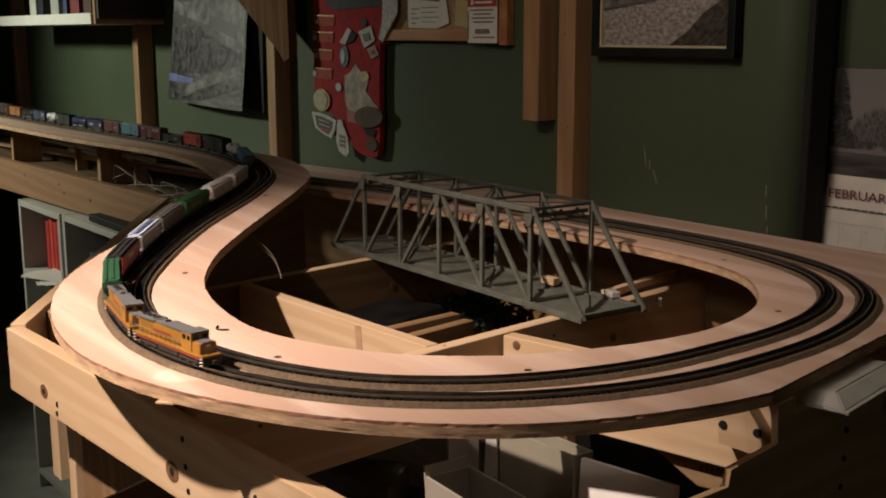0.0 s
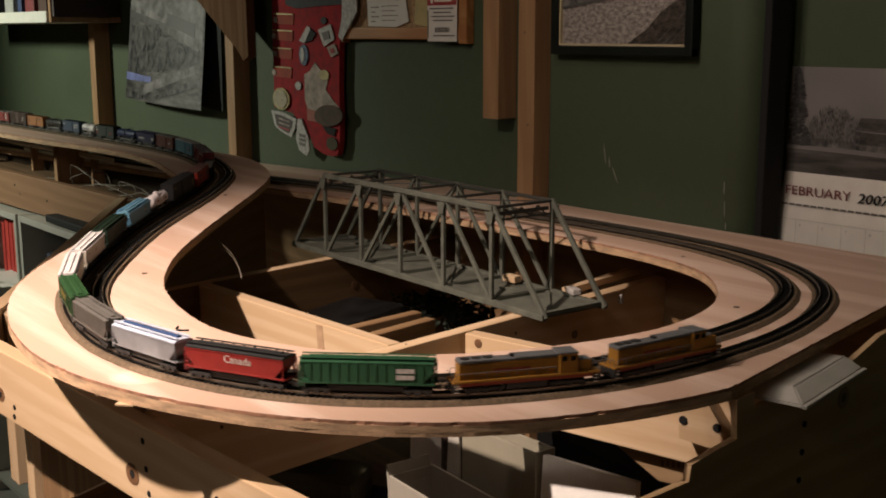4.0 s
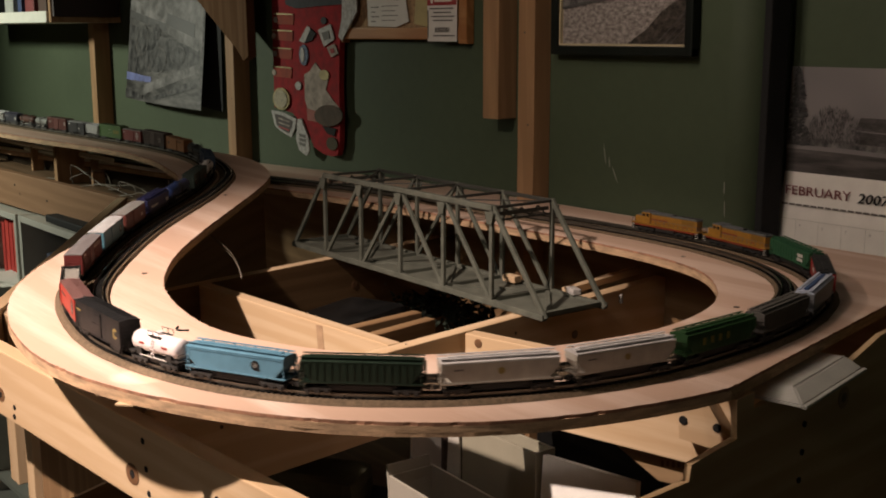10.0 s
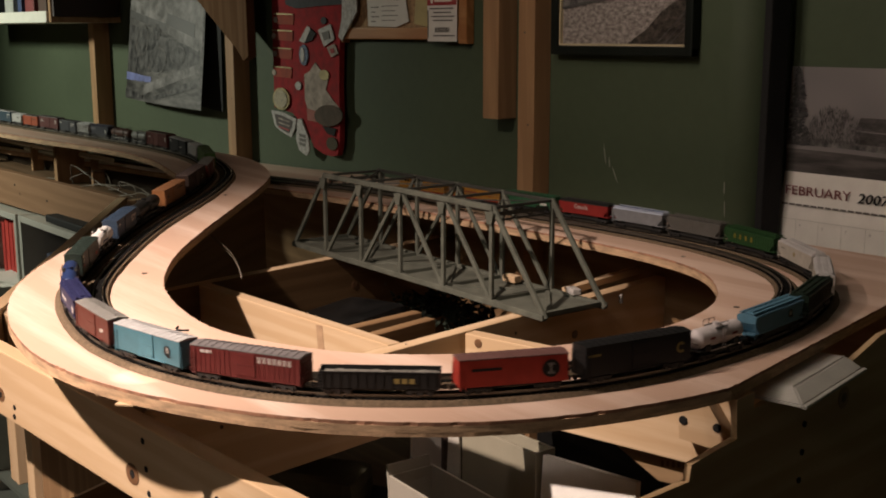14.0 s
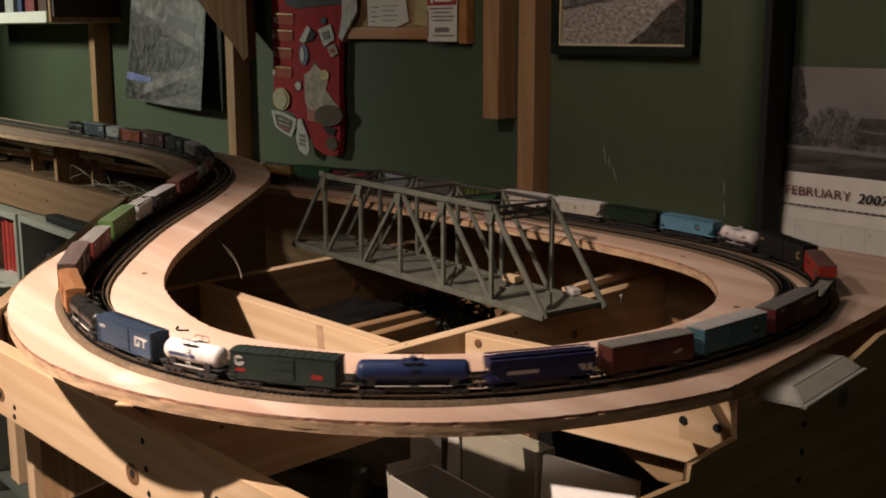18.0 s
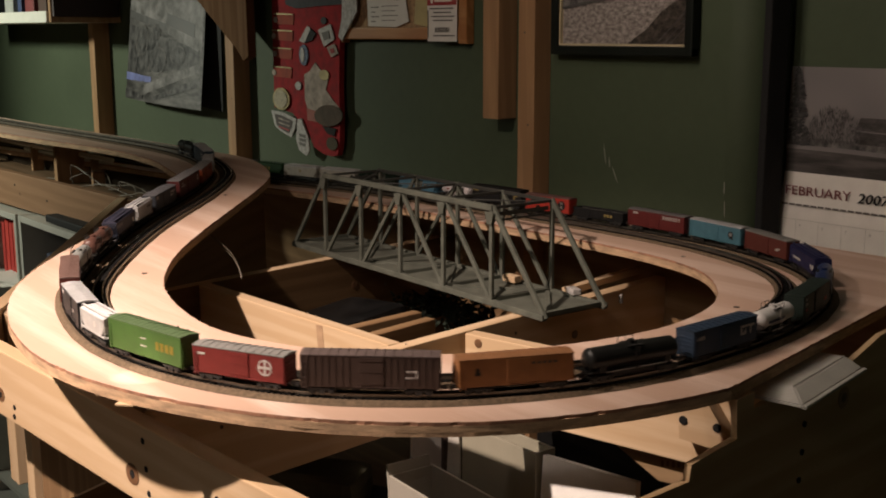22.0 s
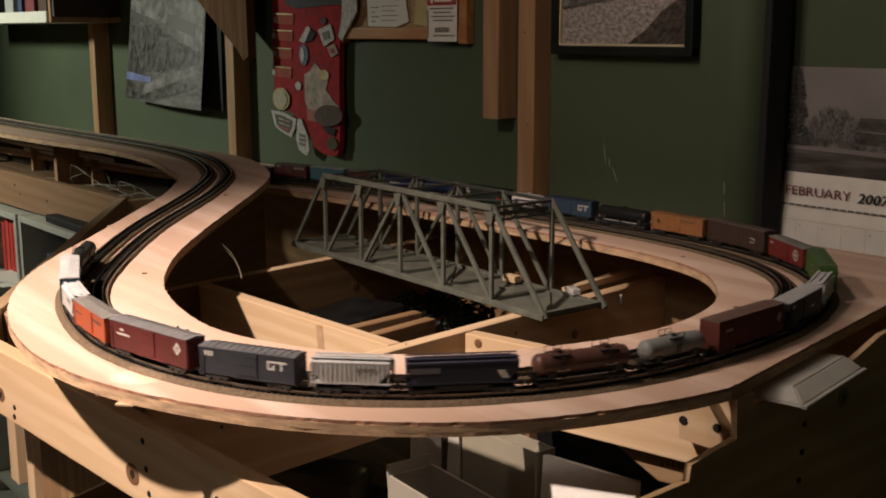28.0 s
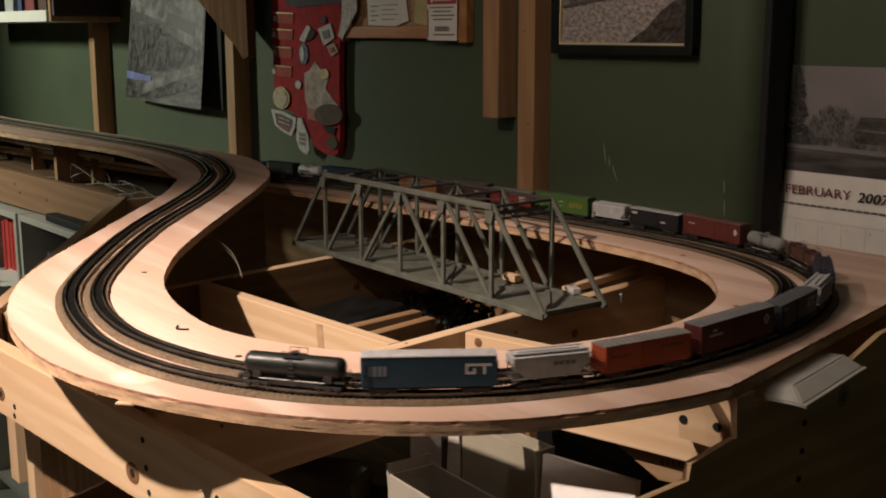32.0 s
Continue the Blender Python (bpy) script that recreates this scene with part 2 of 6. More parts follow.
INSIDE = margins([(-6.8, 0.99, 0.082), (-2.6, 0.99, 0.081), (-2.37, 0.997, 0.078), (-2.2, 0.999, 0.0737), (-2.095, 0.995, 0.0745), (-2.0, 0.987, 0.093), (-1.927, 0.975, 0.107), (-1.869, 0.958, 0.111), (-1.774, 0.913, 0.1185),
                  (-1.702, 0.86, 0.116), (-1.574, 0.748, 0.109), (-1.461, 0.65, 0.1005), (-1.376, 0.58, 0.094), (-1.325, 0.54, 0.0912), (-1.24, 0.477, 0.0965), (-1.171, 0.437, 0.1045), (-1.082, 0.406, 0.110),
                  (-0.963, 0.387, 0.1135), (-0.908, 0.389, 0.1186), (-0.839, 0.4, 0.128), (-0.748, 0.439, 0.1305), (-0.66, 0.526, 0.127), (-0.6, 0.68, 0.112), (-0.593, 0.783, 0.097), (-0.593, 0.818, 0.0905),
                  (-0.601, 0.903, 0.0933), (-0.628, 0.999, 0.098), (-0.649, 1.044, 0.1036), (-0.68, 1.089, 0.108), (-0.735, 1.14, 0.106), (-0.819, 1.183, 0.1), (-1.1, 1.216, 0.1), (-1.3, 1.206, 0.098), (-1.87, 1.15, 0.08)])


def outer(i):
    """Outer edge of the sheet: a narrow margin, then out to the bench's end and the wall."""
    x, y = WAY[i]
    nx, ny = -SIDE[i]
    reach = [float(OUTSIDE[i]) if i < I_SIDE + 8 else 0.6]
    if nx > 1e-3 and i > I_FRONT:
        reach.append((-0.5275 - 0.19 * max(0, y - 0.73) - x) / (nx + 0.19 * ny))
    if ny > 1e-3 and i > I_SIDE:
        reach.append((1.325 - y) / ny)
    return -max(0.02, min(reach))


def inner(i):
    return float(INSIDE[i])


def ragged(fn, amount, chip=0.0):
    """An edge with the saw's unevenness and, now and then, a splintered chip."""
    wob = [random.uniform(-amount, amount) - (random.uniform(0.3, 1) * chip if random.random() < 0.12 else 0) for _ in range(len(WAY))]
    return lambda i: fn(i) + math.copysign(1, fn(i)) * wob[i]


deck = empty("layout_deck", (-1.0, 0.5, 0.9885))
tagged(deck, "pale plywood railway deck sawn in a loop, edges rough", "model railway deck")
for nm, z0, z1, amount, chip, edge in (("top_ply", 0.9972, 1.0, 0.0002, 0.0014, PLYTOP), ("core_ply", 0.9917, 0.9972, 0.0002, 0.0, PLYCORE), ("bottom_ply", 0.9885, 0.9917, 0.0002, 0.0008, PLYLOW)):
    ply = part(nm, ribbon(bmesh.new(), 0, len(WAY) - 1, ragged(outer, amount, chip), ragged(inner, amount, chip), z0, z1, 1 if nm == "top_ply" else 2), PLY)
    ply.data.materials.append(edge)
    for f in ply.data.polygons:
        f.material_index = 0 if f.normal.z > 0.8 and nm == "top_ply" else 1
    ply.parent, ply.location = deck, (1.0, -0.5, -0.9885)
SCREWHEAD = mat("screw_steel", (0.12, 0.1, 0.08), 0.45, 0.8)
for x, y in ((-1.2, 0.56), (-0.87, 0.52), (-0.7, 0.62), (-0.66, 0.97), (-0.9, 1.12), (-1.25, 1.13), (-1.58, 0.86), (-1.86, 1.08)):
    i = where(x, y)
    p = WAY[i] + SIDE[i] * 0.072
    part("deck_screw", add_rod(bmesh.new(), (*p, 1.0 + HEIGHT[i]), (*p, 1.0004 + HEIGHT[i]), 0.0034, 10), SCREWHEAD, deck).location = (1.0, -0.5, -0.9885)


# ---- track ----
def track(name, gap, drift, label):
    """One line of flexible track: cork bed, close black ties and two bright rails."""
    base = empty(name, (-1.0, 0.5, 1.0))
    tagged(base, label, "model railway track", "double track of the loop")
    made = []
    off = gap + drift   # sideways from the sheet's middle line, step by step

    def edge(v):
        return lambda i: off[i] + v
    bm = bmesh.new()
    rows = []
    for i in range(0, len(WAY), 3):
        prof = [(-0.0155, 0.0), (-0.0112, 0.0032), (0.0102, 0.0032), (0.0125, 0.0)]
        rows.append([bm.verts.new((*(WAY[i] + SIDE[i] * (off[i] + u + random.uniform(-0.0005, 0.0005))), 1.0003 + HEIGHT[i] + h)) for u, h in prof])
    for p, q in zip(rows, rows[1:]):
        for k in range(3):
            bm.faces.new((p[k], p[k + 1], q[k + 1], q[k]))
    made.append(part("cork_bed", bm, CORK))
    made.append(part("tie_web", ribbon(bmesh.new(), 0, len(WAY) - 1, edge(-0.0072), edge(0.0072), 1.0033, 1.0041, 2), TIE))
    bm = bmesh.new()
    dist = 0.0
    lo, hi = where(-3.9, 0.98), where(-2.3, 1.145)
    s = ARC[lo]
    while s < ARC[-1] - 2.4:
        p = on_line(s)
        i = int(s / STEP)
        t, n = Vector((*TAN[i], 0)), Vector((*SIDE[i], 0))
        c = Vector((*(WAY[i] + SIDE[i] * off[i]), p.z))
        z = c.z - RAILTOP + 1.0032
        w, d = 0.0082, 0.00105
        vs = [bm.verts.new((*(c + n * a * w + t * b * d).xy, z + h)) for h in (0, 0.0015) for a, b in ((-1, -1), (1, -1), (1, 1), (-1, 1))]
        for f in ((4, 5, 6, 7), (0, 1, 5, 4), (1, 2, 6, 5), (2, 3, 7, 6), (3, 0, 4, 7)):
            bm.faces.new([vs[k] for k in f])
        s += 0.0037
    made.append(tagged(part("tie_strip", bm, TIE), kind="stuff"))
    for g in (-0.0047, 0.0047):
        rail = part("rail", ribbon(bmesh.new(), 0, len(WAY) - 1, edge(g - 0.00045), edge(g + 0.00045), 1.0046, RAILTOP, 2), RAIL)
        rail.data.materials.append(RAILSHINE)
        for f in rail.data.polygons:
            f.material_index = 1 if f.normal.z > 0.8 else 0
        made.append(rail)
    for i in range(where(-3.2, 0.98), len(WAY) - 500, 180):
        for g in (-0.0047, 0.0047):
            bm = ribbon(bmesh.new(), i, i + 2, edge(g - 0.0011), edge(g + 0.0011), 1.0046, 1.0066, 1)
            made.append(part("rail_joiner", bm, RAIL))
    for ob in made:
        ob.parent, ob.location = base, (1.0, -0.5, -1.0)


track("outer_track", 0.0, DRIFT[0], "black-tied small-gauge track with bright rails on cork")
track("inner_track", 0.0315, DRIFT[1], "empty black-tied small-gauge track beside the train's line")


# ---- benchwork ----
def board(name, a, b, thick, high, label, material=PINE, group="", screws=()):
    """A plank on edge from a to b (points on its top edge), with dark screw heads on its face."""
    a, b = Vector(a), Vector(b)
    mid = (a + b) / 2
    d = b - a
    q = d.to_track_quat("X", "Z").to_matrix().to_4x4()
    bm = add_box(bmesh.new(), (d.length, thick, high), (0, 0, -high / 2), 0.0015)
    ob = part(name, bm, material)
    ob.matrix_basis = Matrix.Translation(mid) @ q
    tagged(ob, label, "timber", group)
    for x, z in screws:
        bm = add_rod(bmesh.new(), (x, -thick / 2 - 0.0006, z), (x, -thick / 2 + 0.002, z), 0.0032, 10)
        part("screw", bm, BLACK, ob)
    return ob


TOP = 0.93
FRAME = "benchwork frame"
KNOT = mat("pine_knot", (0.12, 0.06, 0.028), 0.5, vary=0.5, scale=60)
front = board("front_girder", (-1.385, 0.396, TOP), (-0.62, 0.433, TOP), 0.019, 0.078, "knotty pine board along the bench front with dark screws", group=FRAME,
              screws=((-0.232, -0.059), (-0.234, -0.07), (0.072, -0.014), (0.076, -0.04), (0.079, -0.063), (0.2, -0.03)))
for x, z, r in ((-0.27, -0.053, 0.008), (0.048, -0.053, 0.01), (0.33, -0.03, 0.008)):
    bm = add_rod(bmesh.new(), (x, -0.0099, z), (x, -0.008, z), r, 14)
    bmesh.ops.scale(bm, vec=(1.3, 1, 1.05), verts=bm.verts, space=Matrix.Translation((-x, 0, -z)))
    part("knot", bm, KNOT, front)
    part("knot_core", add_rod(bmesh.new(), (x, -0.0102, z), (x, -0.008, z), r * 0.45, 12), BLACK, front)
DEEPBROWN = wood("deep_brown_board", (0.034, 0.022, 0.012), (0.024, 0.015, 0.008), rough=0.8, spec=0.1)
# the joist's sides carry the deck's shade in their colour, its top stays pale
BROWNSHADE = wood("brown_shade_wood", (0.14, 0.085, 0.042), (0.095, 0.055, 0.026), rough=0.8, spec=0.1)
ej = board("end_joist", (-1.405, 0.5, TOP), (-1.52, 1.3, TOP), 0.019, 0.3, "cross board with shade coloured into its sides, pale top edge", BROWNSHADE, FRAME)
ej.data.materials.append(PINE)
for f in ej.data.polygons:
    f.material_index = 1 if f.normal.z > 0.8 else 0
for x, z in ((-0.3, -0.03), (0.12, -0.05)):
    part("knot", add_rod(bmesh.new(), (x, -0.0101, z), (x, -0.008, z), 0.006, 12), KNOT, ej)
    part("screw", add_rod(bmesh.new(), (x + 0.07, -0.0103, z - 0.01), (x + 0.07, -0.008, z - 0.01), 0.003, 10), SCREWHEAD, ej)
# pine darkened in colour for the weaker light low in the frame
LOWPINE = wood("dimmed_pine", (0.3, 0.19, 0.1), (0.22, 0.13, 0.065), spec=0.2)
midg = board("middle_girder", (-1.43, 0.733, TOP), (-1.005, 0.7515, TOP), 0.019, 0.078, "pale pine board inside the bench frame", group=FRAME)
STREAK = mat("resin_streak", (0.34, 0.22, 0.13), 0.6, vary=0.3, scale=60)
part("grain_streak", add_box(bmesh.new(), (0.013, 0.0012, 0.074), (0.083, -0.0096, -0.039), 0.0004, pose(0, 0, 0, 0, -6)), STREAK, midg)
jst = board("joist", (-0.96, 0.43, TOP), (-1.05, 1.29, TOP), 0.019, 0.098, "pale pine cross board under the bridge", group=FRAME)
for x, z in ((-0.36, -0.03), (-0.365, -0.07), (0.08, -0.02)):
    part("screw", add_rod(bmesh.new(), (x, -0.0103, z), (x, -0.008, z), 0.0021, 10), SCREWHEAD, jst)
part("knot", add_rod(bmesh.new(), (0.2, -0.0101, -0.045), (0.2, -0.008, -0.045), 0.006, 12), KNOT, jst)
part("nail", add_rod(bmesh.new(), (-0.1, 0, 0.0003), (-0.1, 0, -0.002), 0.0018, 8), SCREWHEAD, jst)
shortg = board("short_girder", (-0.99, 0.853, TOP), (-0.56, 0.944, TOP), 0.019, 0.091, "short pale pine board with a dark knot near its end", group=FRAME)
part("knot", add_rod(bmesh.new(), (-0.2, -0.0102, -0.009), (-0.2, -0.008, -0.009), 0.0055, 12), KNOT, shortg)
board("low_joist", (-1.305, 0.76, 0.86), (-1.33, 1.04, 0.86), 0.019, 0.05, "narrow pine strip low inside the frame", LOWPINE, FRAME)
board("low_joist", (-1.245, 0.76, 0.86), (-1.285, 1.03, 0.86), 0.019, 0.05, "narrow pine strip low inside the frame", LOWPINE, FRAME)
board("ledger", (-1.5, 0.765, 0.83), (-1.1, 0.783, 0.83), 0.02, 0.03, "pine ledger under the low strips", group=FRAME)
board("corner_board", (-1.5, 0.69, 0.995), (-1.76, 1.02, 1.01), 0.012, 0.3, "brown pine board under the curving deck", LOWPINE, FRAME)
board("cleat", (-1.045, 1.07, 0.9425), (-1.075, 1.25, 0.9425), 0.012, 0.01, "pale pine stick lying across the frame past the bridge", group=FRAME)
DIM = wood("shaded_pine", (0.56, 0.4, 0.24), (0.46, 0.31, 0.17), "X")
# its outline runs along the end of the bench, with a long slant towards the front
bm = bmesh.new()
f = bm.faces.new([bm.verts.new((x, 0, z)) for x, z in ((-0.009, 0.0), (0.02, 0.0), (0.02, -0.0145), (0.2, -0.0145), (0.27, 0.0), (0.569, 0.0), (0.569, -0.55), (-0.16, -0.55), (-0.16, -0.0455), (-0.078, -0.05), (-0.075, -0.037), (-0.006, -0.034))])
ex = bmesh.ops.extrude_face_region(bm, geom=[f])
bmesh.ops.translate(bm, verts=[g for g in ex["geom"] if isinstance(g, bmesh.types.BMVert)], vec=(0, 0.006, 0))
endp = tagged(part("end_board", bm, DIM), "large pine panel closing the bench end, with bolts", "timber", FRAME)
endp.matrix_basis = pose(-0.53, 0.752, 0.987, 0, 0, math.degrees(math.atan2(0.565, -0.065)))
for x, z in ((0.113, -0.052), (0.111, -0.078), (0.108, -0.104)):
    part("bolt", add_rod(bmesh.new(), (x, -0.0015, z), (x, 0.001, z), 0.003, 10), BLACK, endp)
part("knot", add_rod(bmesh.new(), (0.192, -0.0006, -0.046), (0.192, 0.001, -0.046), 0.011, 14), STREAK, endp)
part("knot_core", add_rod(bmesh.new(), (0.192, -0.0009, -0.046), (0.192, 0.001, -0.046), 0.005, 12), KNOT, endp)
bm = bmesh.new()
vs = [bm.verts.new((x, 0, z)) for x, z in ((0.0727, -0.058), (0.07, -0.03), (0.1034, -0.0165), (0.1274, -0.0496), (0.1146, -0.061))]
ex = bmesh.ops.extrude_face_region(bm, geom=[bm.faces.new(vs)])
bmesh.ops.translate(bm, verts=[g for g in ex["geom"] if isinstance(g, bmesh.types.BMVert)], vec=(0, 0.019, 0))
gus = tagged(part("corner_gusset", bm, PINE), "small bolted pine gusset under the deck corner", "timber", FRAME)
turn_short = math.degrees(math.atan2(0.091, 0.43))
gus.matrix_basis = pose(-0.775, 0.8985, TOP, 0, 0, turn_short) @ pose(0, -0.0295, 0)
for x, z in ((0.0765, -0.0373), (0.1135, -0.0374)):
    part("bolt", add_rod(bmesh.new(), (x, -0.0015, z), (x, 0.001, z), 0.0045, 12), BLACK, gus)
gb = tagged(box("gusset_backing", (0.05, 0.02, 0.1), (0, 0, 0), PINE, None, 0.002), "pine block behind the bolted gusset", "timber", FRAME)
gb.matrix_basis = pose(-0.775, 0.8985, TOP, 0, 0, turn_short) @ pose(0.12, 0.02, -0.005)
# a shaded lower board behind the short girder, cut on the slant
bm = prism(((-0.06, -0.08), (0.12, -0.08), (0.12, -0.125), (0.03, -0.128)), 0.015)
lb = tagged(part("lower_board", bm, wood("stencilled_board", (0.3, 0.2, 0.11), (0.2, 0.13, 0.07))), "brown board with a faint stencil below the short girder", "timber", FRAME)
lb.matrix_basis = pose(-0.775, 0.8985, TOP, 0, 0, turn_short) @ pose(0, 0.026, 0)
for k in range(5):
    part("stencil_mark", add_box(bmesh.new(), (0.003, 0.0006, 0.007 - 0.001 * (k % 2)), (0.034 + 0.0065 * k, -0.0152, -0.107 + 0.001 * k)), mat("stencil_ink", (0.1, 0.06, 0.03), 0.8), lb)

# added brown board, standing in for the wall shaded by the far deck
board("back_board", (-2.25, 1.276, 0.972), (-0.62, 1.276, 0.972), 0.012, 0.34, "added brown board standing in for the shaded wall under the deck", LOWPINE, FRAME)
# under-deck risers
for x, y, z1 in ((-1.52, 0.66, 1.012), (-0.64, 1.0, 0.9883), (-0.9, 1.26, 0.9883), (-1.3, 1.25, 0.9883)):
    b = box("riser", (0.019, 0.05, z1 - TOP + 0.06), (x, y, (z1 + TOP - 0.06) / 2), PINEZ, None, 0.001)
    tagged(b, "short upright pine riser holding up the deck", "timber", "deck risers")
for x, y in ((-0.876, 0.36), (-0.842, 0.362)):
    tagged(box("shim", (0.016, 0.026, 0.002), (x, y, 0.9873), PINE, None, 0.0005, pose(0, 0, 0, 0, 0, 40)), "thin pale wooden shim under the deck edge", "shim", "deck shims")

# the left stretch of benchwork
board("arm_girder", (-4.6, 0.92, 0.93), (-2.305, 1.0, 0.93), 0.019, 0.088, "reddish pine board along the front of the far bench", wood("reddish_pine", (0.3, 0.175, 0.1), (0.24, 0.135, 0.075), spec=0.2), FRAME,
      screws=((0.55, -0.03), (0.58, -0.05), (0.3, -0.03), (0.75, -0.05)))
board("slanting_girder", (-2.3, 0.993, 0.932), (-1.388, 0.402, 0.932), 0.019, 0.08, "pine board slanting across the corner of the bench", group=FRAME)
board("arm_end_board", (-2.305, 1.0, 0.925), (-2.27, 1.3, 0.925), 0.019, 0.085, "pine cross board at the end of the far bench", group=FRAME)
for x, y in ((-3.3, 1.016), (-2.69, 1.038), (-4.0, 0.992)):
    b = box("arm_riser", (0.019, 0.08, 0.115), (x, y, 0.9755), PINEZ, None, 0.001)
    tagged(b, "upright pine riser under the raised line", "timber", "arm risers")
TUBE = mat("brushed_metal", (0.85, 0.83, 0.76), 0.4, 0.35, vary=0.1, scale=40)
bm = add_rod(bmesh.new(), (-3.3, 1.055, 0.985), (-2.5, 1.06, 0.99), 0.006, 12)
tagged(part("metal_rod", bm, TUBE, smooth=True), "bright metal rod lying behind the arm girder", "rod")
bm = add_rod(bmesh.new(), (-3.1, 1.07, 0.97), (-2.45, 1.07, 0.978), 0.004, 12)
tagged(part("metal_rod", bm, TUBE, smooth=True), "thin bright metal rod lying on the far bench", "rod")
board("lower_fascia", (-4.2, 1.092, 0.93), (-2.27, 1.092, 0.966), 0.01, 0.08, "very dark brown board under the lower line", DEEPBROWN, FRAME)
for x in (-3.0, -2.6):
    tagged(box("rod_block", (0.012, 0.03, 0.07), (x, 1.066, 0.95), PINEZ, None, 0.001), "small pine block holding the metal rods", "timber", "rod blocks")
tagged(box("arm_bench_board", (2.3, 0.3, 0.012), (-3.45, 1.14, 0.915), wood("dark_board", (0.16, 0.1, 0.06), (0.1, 0.06, 0.03)), None, 0.001), "dark brown board on the far bench frame", "board")


def wire(name, pts, r, material, label, parent=None):
    cu = bpy.data.curves.new(name, "CURVE")
    cu.dimensions, cu.bevel_depth, cu.bevel_resolution, cu.resolution_u = "3D", r, 2, 8
    sp = cu.splines.new("NURBS")
    sp.points.add(len(pts) - 1)
    for p, q in zip(sp.points, pts):
        p.co = (*q, 1)
    sp.use_endpoint_u, sp.order_u = True, 3
    tmp = new(name, cu)
    me = bpy.data.meshes.new_from_object(tmp)
    bpy.data.objects.remove(tmp)
    me.materials.append(material) if not me.materials else None
    me.materials[0] = material
    ob = new(name, me)
    ob.parent = parent
    if not parent:
        tagged(ob, label, "wire")
    return ob


WIRE = mat("white_wire", (0.14, 0.115, 0.085), 0.5, vary=0.1)
for k in range(5):
    x0 = -2.75 + 0.09 * k
    pts = [(x0 + random.uniform(-0.05, 0.05) + 0.06 * j, 1.04 + random.uniform(-0.04, 0.03), 0.925 + random.uniform(0, 0.05) * (j not in (0, 5))) for j in range(6)]
    wire("wire", pts, 0.0012, WIRE, "loose pale wire curling on the far bench")
wire("wire", [(-1.425, 0.745, 1.0), (-1.39, 0.745, 0.99), (-1.345, 0.74, 0.978), (-1.33, 0.738, 0.955)], 0.00035, WIRE, "loose pale wire hanging from the deck")
wire("wire", [(-1.43, 0.745, 1.0), (-1.41, 0.75, 0.985), (-1.35, 0.745, 0.972), (-1.335, 0.74, 0.952)], 0.00035, WIRE, "loose pale wire hanging from the deck")

# front legs
PALEZ = wood("pale_pine_upright", (0.58, 0.45, 0.3), (0.48, 0.34, 0.2), "Z")
for x, w_, zb in ((-1.462, 0.03, 0.693), (-1.3985, 0.025, 0.672)):
    tagged(box("hanging_board", (w_, 0.016, 0.925 - zb), (x, 0.468, (0.925 + zb) / 2), PALEZ, None, 0.001), "pale pine board hanging behind the front girder", "timber", "hanging boards")
ps = tagged(part("plywood_sheet", prism(((-1.384, 0.676), (-1.17, 0.786), (-1.0, 0.82), (-1.0, 0.925), (-1.384, 0.925)), 0.012), wood("leg_ply", (0.3, 0.19, 0.1), (0.2, 0.12, 0.06), "Z")), "brown plywood sheet fixed behind the front girder, cut on the slant", "panel")
ps.location.y = 0.482


